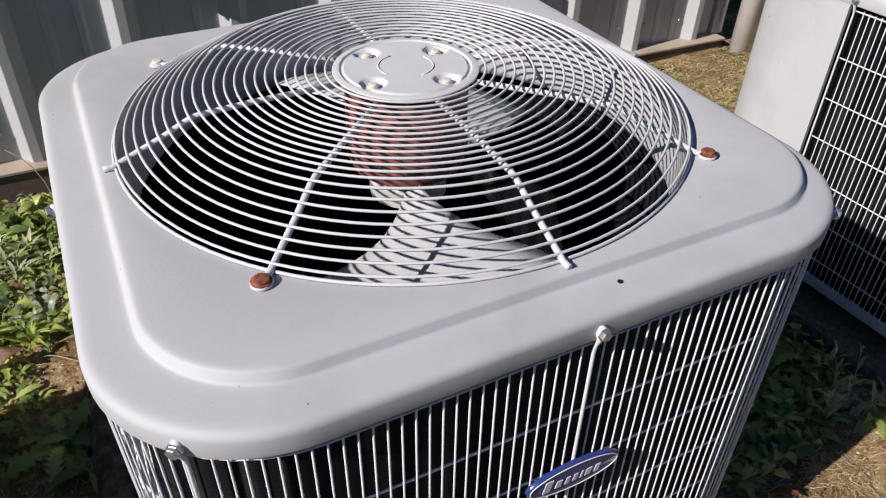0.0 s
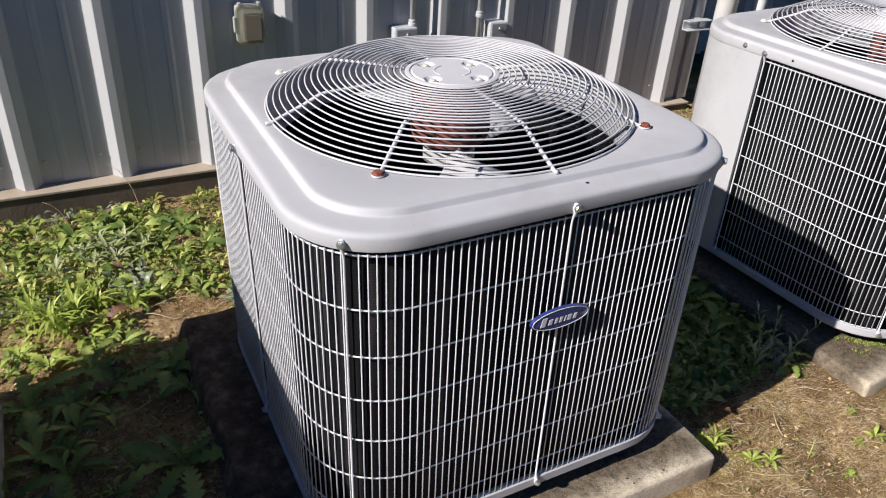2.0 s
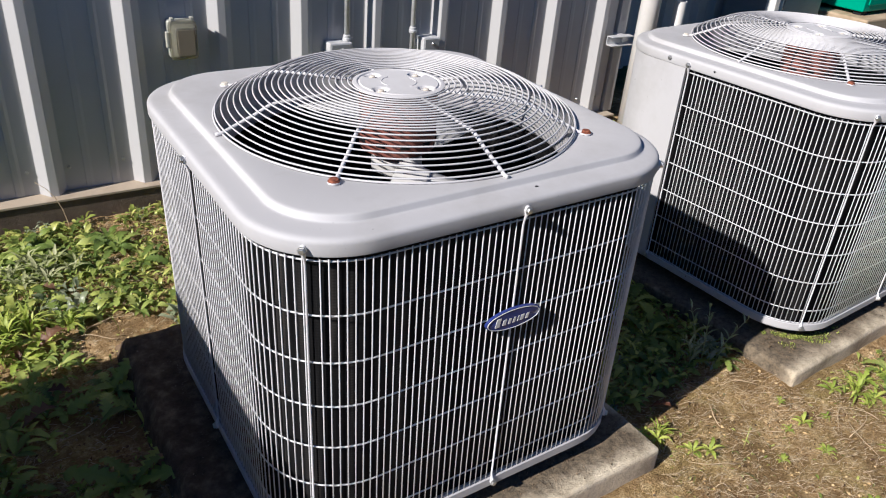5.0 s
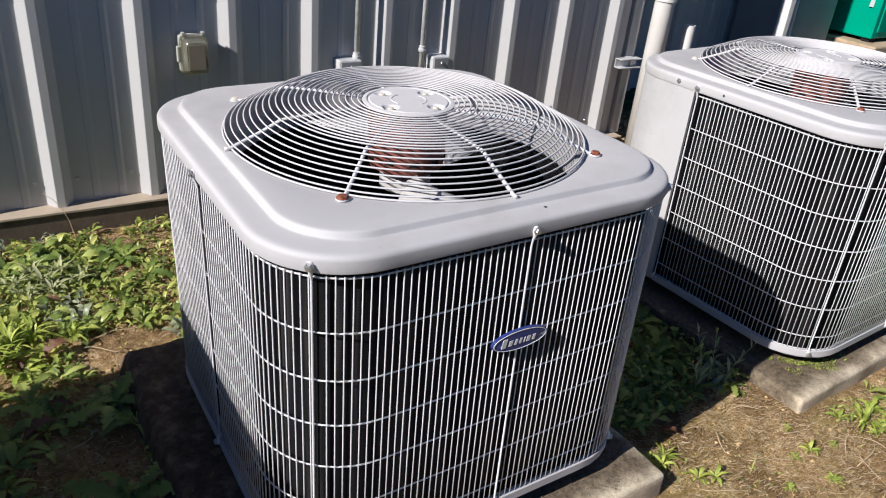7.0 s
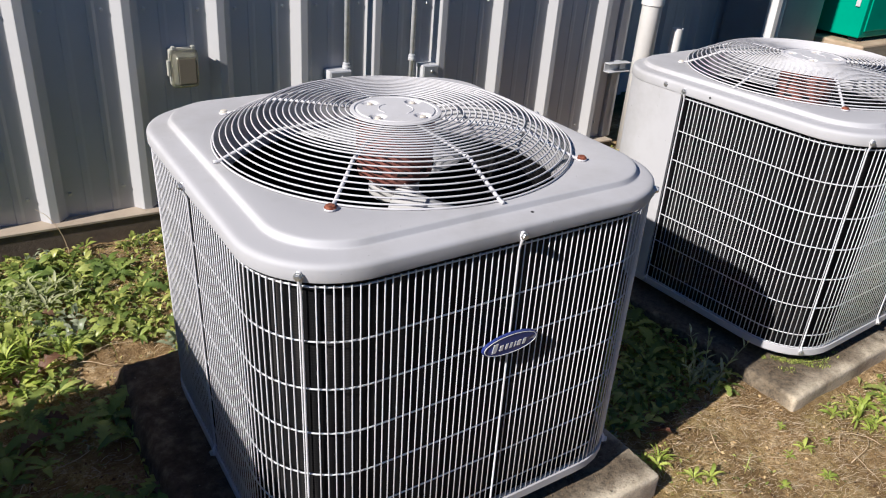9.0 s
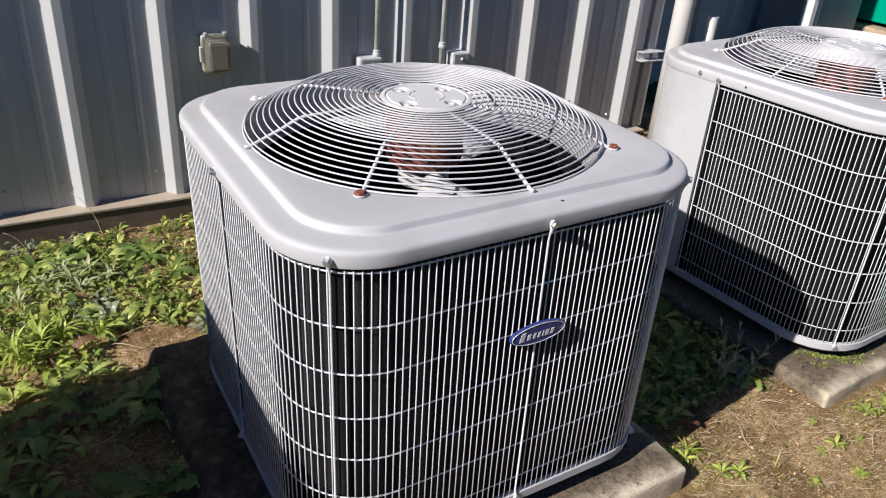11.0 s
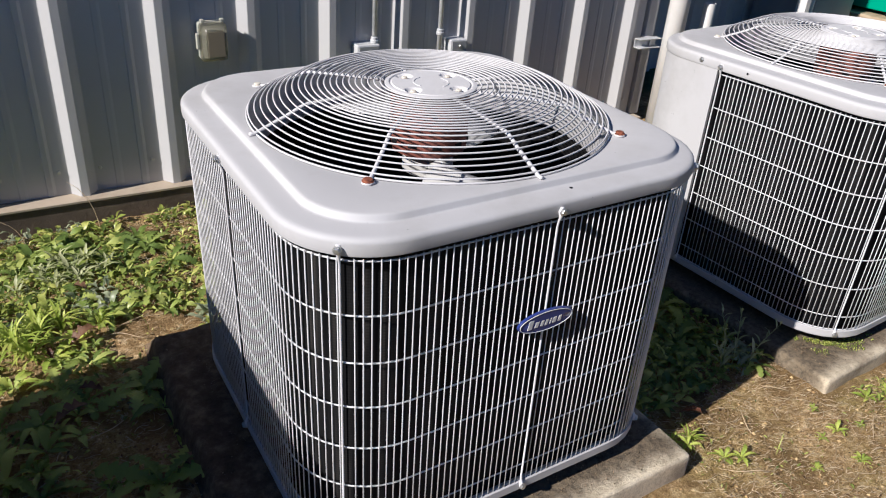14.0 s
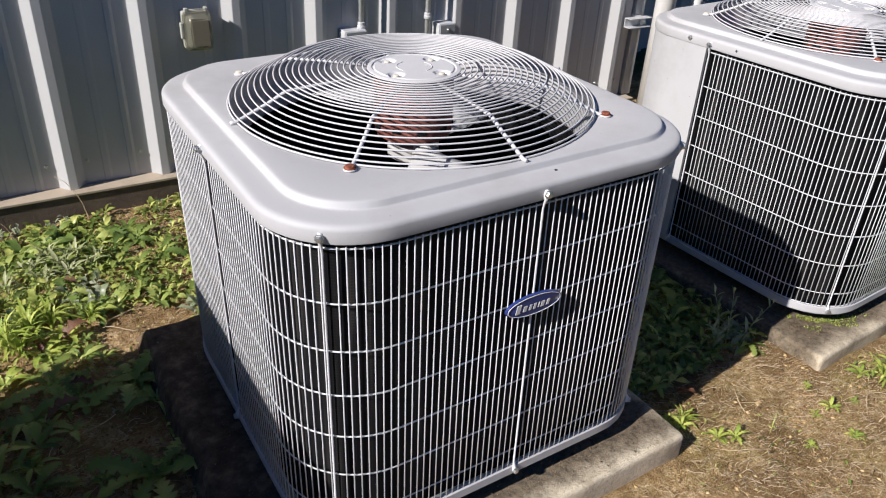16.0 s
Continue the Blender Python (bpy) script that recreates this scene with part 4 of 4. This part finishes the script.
# small leaves, grass and moss past counting
verts, faces, gv, gf = [], [], [], []
made = 0
for _ in range(150000):
    x, y = rng.uniform(-2.2, 2.8), rng.uniform(-1.8, 1.35)
    if not free(x, y, 0.004):
        continue
    g = green_share(x, y)
    if rng.random() > max(0.02 if -1.5 < x < 2.3 and y > -1.3 else 0, (g - 0.06) * 0.95):
        continue
    s = (0.009 + 0.034 * rng.random() ** 2) * (1.2 if g > 0.6 else 0.75 if g > 0.35 else 0.38)
    d = leaf_data(s, s * rng.uniform(0.13, 0.32), s * rng.uniform(0.1, 0.5), s * rng.uniform(0, 0.4), 0.3, 0.2, 4, rng.uniform(0, 6))
    m = Matrix.Translation((x, y, ground_height(x, y) + rng.uniform(0, 0.024) * min(1, max(g, 0.2)))) @ Matrix.Rotation(rng.uniform(0, 6.283), 4, "Z") @ Matrix.Rotation(radians(rng.uniform(-38, 8)), 4, "Y") @ Matrix.Rotation(radians(rng.uniform(-25, 25)), 4, "X")
    silver = noise.noise((x * 5.5, y * 5.5, 21.0)) > 0.32
    placed(d, m, gv if silver else verts, gf if silver else faces)
    made += 1
tagged(new("small_weeds", mesh_of("small_weeds", verts, faces, LEAF_STUFF)), "mat of small green weeds and clover", "weeds", kind="stuff")
tagged(new("silvery_weeds", mesh_of("silvery_weeds", gv, gf, GREY_STUFF)), "patches of pale silvery small weeds", "weeds", kind="stuff")

verts, faces = [], []
for _ in range(2600):
    x, y = rng.uniform(-1.5, 2.5), rng.uniform(-1.5, 1.35)
    if not free(x, y, 0.002) or rng.random() > green_share(x, y) * 0.7:
        continue
    s = rng.uniform(0.03, 0.085)
    d = leaf_data(s, 0.0016, s * 0.35, s * rng.uniform(0.0, 0.35), 0.2, 0, 4)
    m = Matrix.Translation((x, y, ground_height(x, y))) @ Matrix.Rotation(rng.uniform(0, 6.283), 4, "Z") @ Matrix.Rotation(radians(rng.uniform(-70, -5)), 4, "Y")
    placed(d, m, verts, faces)
tagged(new("grass_blades", mesh_of("grass_blades", verts, faces, LEAF_STUFF)), "scattered thin green grass blades", "grass", kind="stuff")

verts, faces = [], []
for _ in range(72000):
    x, y = rng.uniform(-1.4, 2.4), rng.uniform(-1.5, 1.35)
    if not free(x, y, 0.002):
        continue
    dry = 0.25 + 0.9 * max(0, noise.noise((x * 3.3, y * 3.3, 31.0))) + (0.8 if (y < -0.3 and x > 0.45) else 0) + (0.5 if y > 1.05 else 0)
    if rng.random() > dry:
        continue
    s = 0.008 + 0.045 * rng.random() ** 2.2
    w = rng.uniform(0, 6.283)
    bend = rng.uniform(-0.5, 0.5)
    z = ground_height(x, y) + rng.uniform(0.001, 0.010)
    pts = [(x + s * (u - 0.5) * math.cos(w) - bend * s * (u - 0.5) ** 2 * math.sin(w), y + s * (u - 0.5) * math.sin(w) + bend * s * (u - 0.5) ** 2 * math.cos(w), z + 0.006 * math.sin(3 * u + w)) for u in (0, 0.33, 0.66, 1)]
    placed(tube_data(pts, rng.uniform(0.0003, 0.0008), 3), Matrix(), verts, faces)
tagged(new("dry_straw", mesh_of("dry_straw", verts, faces, STRAW)), "dry straw and dead stems strewn over soil", "straw", kind="stuff")

verts, faces = [], []
for _ in range(9000):
    x, y = rng.uniform(-1.4, 2.4), rng.uniform(-1.5, 1.36)
    if not free(x, y, -0.0):
        continue
    s = rng.uniform(0.003, 0.013)
    d = leaf_data(s, s * rng.uniform(0.15, 0.5), s * 0.25, 0, 0.4, 0.3, 2, rng.uniform(0, 6))
    placed(d, Matrix.Translation((x, y, ground_height(x, y) + rng.uniform(0.0005, 0.004))) @ Euler((rng.uniform(-0.5, 0.5), rng.uniform(-0.6, 0.3), rng.uniform(0, 6.28))).to_matrix().to_4x4(), verts, faces)
tagged(new("leaf_litter", mesh_of("leaf_litter", verts, faces, LITTER)), "crumbs of brown leaf litter and bark", "litter", kind="stuff")

# debris blown onto the pads
def debris(name, label, m, x0, x1, y0, y1, top, count, towards):
    verts, faces = [], []
    for _ in range(count):
        x, y = rng.uniform(x0, x1), rng.uniform(y0, y1)
        d = (y - y0) / (y1 - y0) if towards == "y" else (x - x0) / (x1 - x0)
        if rng.random() > 0.12 + 1.1 * d + 0.5 * noise.noise((x * 14, y * 14, 3.0)):
            continue
        s_ = rng.uniform(0.002, 0.007)
        d_ = leaf_data(s_, s_ * rng.uniform(0.15, 0.5), s_ * 0.2, 0, 0.3, 0.3, 2, rng.uniform(0, 6))
        placed(d_, Matrix.Translation((x, y, top + rng.uniform(0.001, 0.004))) @ Euler((rng.uniform(-0.4, 0.4), rng.uniform(-0.4, 0.2), rng.uniform(0, 6.28))).to_matrix().to_4x4(), verts, faces)
    ob = new(name, mesh_of(name, verts, faces, DARK_LITTER))
    if m is not None:
        ob.matrix_basis = m
    tagged(ob, label, "litter", kind="stuff")


DARK_LITTER = leaf_material("dark_litter", (0.07, 0.05, 0.03), (0.20, 0.145, 0.085), (0.42, 0.31, 0.19), "island")
debris("pad_litter", "dark crumbled litter on the pad's side strip", None, -0.535, -0.40, -0.51, 0.46, 0.064, 3500, "x")
debris("pad_litter", "dark crumbled litter on the pad below the unit", None, -0.45, 0.43, -0.505, -0.38, 0.064, 1300, "y")
debris("pad_litter", "dark crumbled litter and moss on the pad", UNIT_2 @ pose(0, 0, 0.017), -0.45, 0.43, -0.46, -0.33, 0.050, 2500, "y")

# earth washed over the first pad's side, sloping to soil, darkened for its shade
EARTH, nt, b = material("shade_dark_earth", (0.03, 0.022, 0.015), 0.9, 0, 0.25)
n1, n2 = noise_at(nt, 24, 6, 0.7), noise_at(nt, 140, 4, 0.7)
nt.links.new(ramp(nt, n1.outputs["Fac"], [(0.3, (0.05, 0.035, 0.024)), (0.5, (0.13, 0.092, 0.058)), (0.72, (0.30, 0.21, 0.125))]).outputs["Color"], b.inputs["Base Color"])
bump(nt, b, blend(nt, 0.5, n1.outputs["Color"], n2.outputs["Color"]), 1.0, 0.008)


def earth_bank():
    verts, faces = [], []
    nx, ny = 26, 110
    for j in range(ny + 1):
        y = -0.525 + 1.125 * j / ny
        for i in range(nx + 1):
            u = i / nx
            x = -0.585 + 0.22 * u + 0.012 * noise.noise((y * 5, 0.3, 8.0))
            slope = 0.070 * min(1.0, max(0.0, (x + 0.590) / 0.042)) ** 0.8 * min(1.0, max(0.0, (0.585 - y) / 0.10))
            lump = 0.006 * noise.noise((x * 14, y * 14, 4.0)) + 0.003 * noise.noise((x * 45, y * 45, 6.0))
            fade = min(1.0, 6 * u, 4 * (1 - u) + 0.25, 9 * j / ny + 0.1, 9 * (1 - j / ny) + 0.1)
            verts.append((x, y, -0.012 + (slope + 0.012) * min(1.0, fade * 1.5) + lump * fade))
    for j in range(ny):
        for i in range(nx):
            a = j * (nx + 1) + i
            faces.append((a, a + 1, a + nx + 2, a + nx + 1))
    tagged(new("shade_dark_bank", mesh_of("shade_dark_bank", verts, faces, EARTH)), "earth washed over the pad's edge, coloured dark for the shade", "soil", kind="stuff")


earth_bank()

# moss under the rim of the second unit
verts, faces = [], []
for _ in range(1500):
    w, r = rng.uniform(3.5, 5.3), rng.uniform(0.0, 0.075) * rng.random() ** 0.4
    x, y = -0.262 + (0.120 + r) * math.cos(w), -0.262 + (0.120 + r) * math.sin(w)
    if noise.noise((x * 22, y * 22, 1.0)) < 0.02:
        continue
    q = rng.uniform(0.003, 0.008)
    placed(leaf_data(q, q * 0.3, q * 0.5, 0, 0.3, 0.2, 3, w), Matrix.Translation((x, y, 0.051)) @ Matrix.Rotation(rng.uniform(0, 6.28), 4, "Z") @ Matrix.Rotation(radians(rng.uniform(-60, 0)), 4, "Y"), verts, faces)
moss = new("moss", mesh_of("moss", verts, faces, LEAF_STUFF))
moss.matrix_basis = UNIT_2 @ pose(0, 0, 0.017)
tagged(moss, "green moss on the damp pad under the unit", "moss", kind="stuff")

# twigs and bleached roots lying on the soil
for x, y, w, length, label in ((-0.63, 0.66, 15, 0.16, "thin pale twig among the weeds"), (-0.55, 0.60, 160, 0.11, "thin pale twig on bare soil"), (-0.68, 0.27, 200, 0.10, "bleached stem in the shade"), (1.02, -0.66, 250, 0.12, "bleached root on dry soil"), (1.06, -0.62, 205, 0.10, "bleached root on dry soil"), (0.98, -0.70, 20, 0.13, "bleached root on dry soil"), (1.10, -0.70, 120, 0.11, "bleached root on dry soil"), (0.62, -0.62, 140, 0.12, "dry straw stem on the soil"), (0.70, -0.50, 60, 0.09, "dry straw stem on the soil"), (0.93, -0.43, 160, 0.10, "dry straw stem on the soil")):
    d, pts = radians(w), []
    for i in range(7):
        u = i / 6
        side = 0.10 * length * math.sin(3.4 * u + x * 9)
        px, py = x + length * u * math.cos(d) - side * math.sin(d), y + length * u * math.sin(d) + side * math.cos(d)
        pts.append((px, py, ground_height(px, py) + 0.006 + 0.010 * math.sin(math.pi * u)))
    tagged(new("twig", tube("twig", pts, [0.0013, 0.0012, 0.0012, 0.0011, 0.0010, 0.0008, 0.0005], STRAW, 5)), label, "twig", "twigs on the soil")

# crumbs of soil and grit
GRIT, nt, b = material("soil_crumb", (0.18, 0.12, 0.065), 0.95, 0, 0.2)
nt.links.new(ramp(nt, nt.nodes.new("ShaderNodeNewGeometry").outputs["Random Per Island"], [(0, (0.24, 0.16, 0.07)), (0.6, (0.54, 0.39, 0.18)), (1, (0.64, 0.50, 0.27))]).outputs["Color"], b.inputs["Base Color"])
verts, faces = [], []
lump = ([(1, 0, 0), (-0.8, 0.1, 0), (0, 0.9, 0.1), (0.1, -0.9, 0), (0, 0.1, 0.7), (0.1, 0, -0.6)], [(0, 2, 4), (2, 1, 4), (1, 3, 4), (3, 0, 4), (2, 0, 5), (1, 2, 5), (3, 1, 5), (0, 3, 5)])
for _ in range(26000):
    x, y = rng.uniform(-1.4, 2.4), rng.uniform(-1.5, 1.36)
    if not free(x, y, 0.0) or green_share(x, y) > 0.75:
        continue
    s = 0.0012 + 0.007 * rng.random() ** 3.5
    placed(lump, Matrix.Translation((x, y, ground_height(x, y) + s * 0.3)) @ Matrix.Rotation(rng.uniform(0, 6.28), 4, "Z") @ Matrix.Diagonal((s, s * rng.uniform(0.6, 1), s * rng.uniform(0.5, 1), 1)), verts, faces)
tagged(new("soil_crumbs", mesh_of("soil_crumbs", verts, faces, GRIT, False)), "loose crumbs of brown soil and grit", "soil", kind="stuff")

# dead leaves lying singly
DEAD = [mesh_of("dead_leaf", *leaf_data(1, 0.26, 0.30, -0.15, 0.9, 0.45, 10, k * 1.7), DEAD_LEAF) for k in range(3)]
for x, y, s, w, label in ((-0.755, 0.63, 0.10, 20, "curled brown dead leaf on the soil"), (-0.80, 0.60, 0.05, 100, "pale dry leaf scrap on the soil"), (-0.655, 0.88, 0.075, 150, "tan dry leaf among green weeds"), (-0.52, 0.93, 0.05, 210, "brown dry leaf among green weeds"), (-0.83, 0.32, 0.10, 5, "brown dead leaf in the shade"), (-0.575, 0.01, 0.07, 60, "reddish dead leaf beside the pad"), (0.58, -0.36, 0.07, 300, "brown dead leaf at the shade's edge"), (-0.70, 0.40, 0.07, 170, "dark curled dead leaf in the shade")):
    ob = new("dead_leaf", rng.choice(DEAD))
    ob.matrix_basis = Matrix.Translation((x, y, ground_height(x, y) + 0.012)) @ Matrix.Rotation(radians(w), 4, "Z") @ Matrix.Rotation(radians(rng.uniform(-25, 10)), 4, "X") @ Matrix.Diagonal((s * 0.85, s * 0.85, s * 0.85, 1))
    tagged(ob, label, "leaf", "dead leaves")

# upright silvery weed between the pads
GREY_LEAVES = [mesh_of("leaf", *leaf_data(1, 0.13, 0.15, 0.2, 0.3, 0.12, 6, k), GREY_LEAF) for k in range(3)]
weed = thing("upright_weed", "upright silvery weed with narrow leaves between the pads", "weed", Matrix.Translation((0.855, -0.285, ground_height(0.855, -0.285) - 0.003)))
for dx, dy, h, lean_x, lean_y in ((-0.01, 0.01, 0.20, -0.03, 0.03), (0.02, 0.0, 0.17, 0.02, 0.03), (0.05, -0.025, 0.15, 0.07, -0.02), (-0.03, 0.0, 0.12, -0.05, 0.0)):
    line = [(dx + lean_x * u * u, dy + lean_y * u * u, h * u) for u in (0, 0.25, 0.5, 0.75, 1)]
    stem = hang("stem", tube("stem", line, [0.0018, 0.0017, 0.0015, 0.0012, 0.0008], GREY_LEAF, 5), weed)
    for i in range(13):
        u = 0.18 + 0.82 * i / 12
        p = (dx + lean_x * u * u, dy + lean_y * u * u, h * u)
        s = rng.uniform(0.035, 0.055) * (1.15 - 0.6 * u)
        hang("leaf", rng.choice(GREY_LEAVES), stem, Matrix.Translation(p) @ Matrix.Rotation(i * 2.4, 4, "Z") @ Matrix.Rotation(radians(-35 - 25 * u), 4, "Y") @ Matrix.Diagonal((s, s, s, 1)))

# low silvery plants among the green weeds
for x, y, s_ in ((-0.70, 1.03, 0.075), (-0.65, 1.06, 0.065), (-0.75, 0.98, 0.065), (-0.68, 0.97, 0.06), (-0.78, 1.05, 0.06), (-0.60, 1.00, 0.05), (-0.72, 1.10, 0.06), (-0.84, 0.95, 0.055)):
    plant = thing("silvery_weed", "low silvery-grey weed with narrow woolly leaves", "weed", Matrix.Translation((x, y, ground_height(x, y))), "silvery weeds")
    for i in range(22):
        q = s_ * rng.uniform(0.5, 1.0)
        hang("leaf", rng.choice(GREY_LEAVES), plant, Matrix.Translation((rng.uniform(-0.02, 0.02), rng.uniform(-0.02, 0.02), rng.uniform(0.005, 0.03))) @ Matrix.Rotation(i * 2.4, 4, "Z") @ Matrix.Rotation(radians(rng.uniform(-55, -5)), 4, "Y") @ Matrix.Diagonal((q, q, q, 1)))

# dry stalks by the footing
for x, y, dx, dy, h in ((-0.565, 1.28, -0.075, 0.01, 0.26), (-0.80, 1.25, -0.06, -0.01, 0.16)):
    z = ground_height(x, y)
    ob = new("dry_stalk", tube("dry_stalk", [(x + dx * u ** 2.2, y + dy * u, z + h * (u - 0.18 * u ** 3)) for u in (0, 0.2, 0.4, 0.6, 0.8, 1)], [0.0014, 0.0013, 0.0012, 0.0011, 0.0009, 0.0006], STRAW, 5))
    tagged(ob, "thin dry grass stalk leaning before the footing", "grass", "dry stalks")
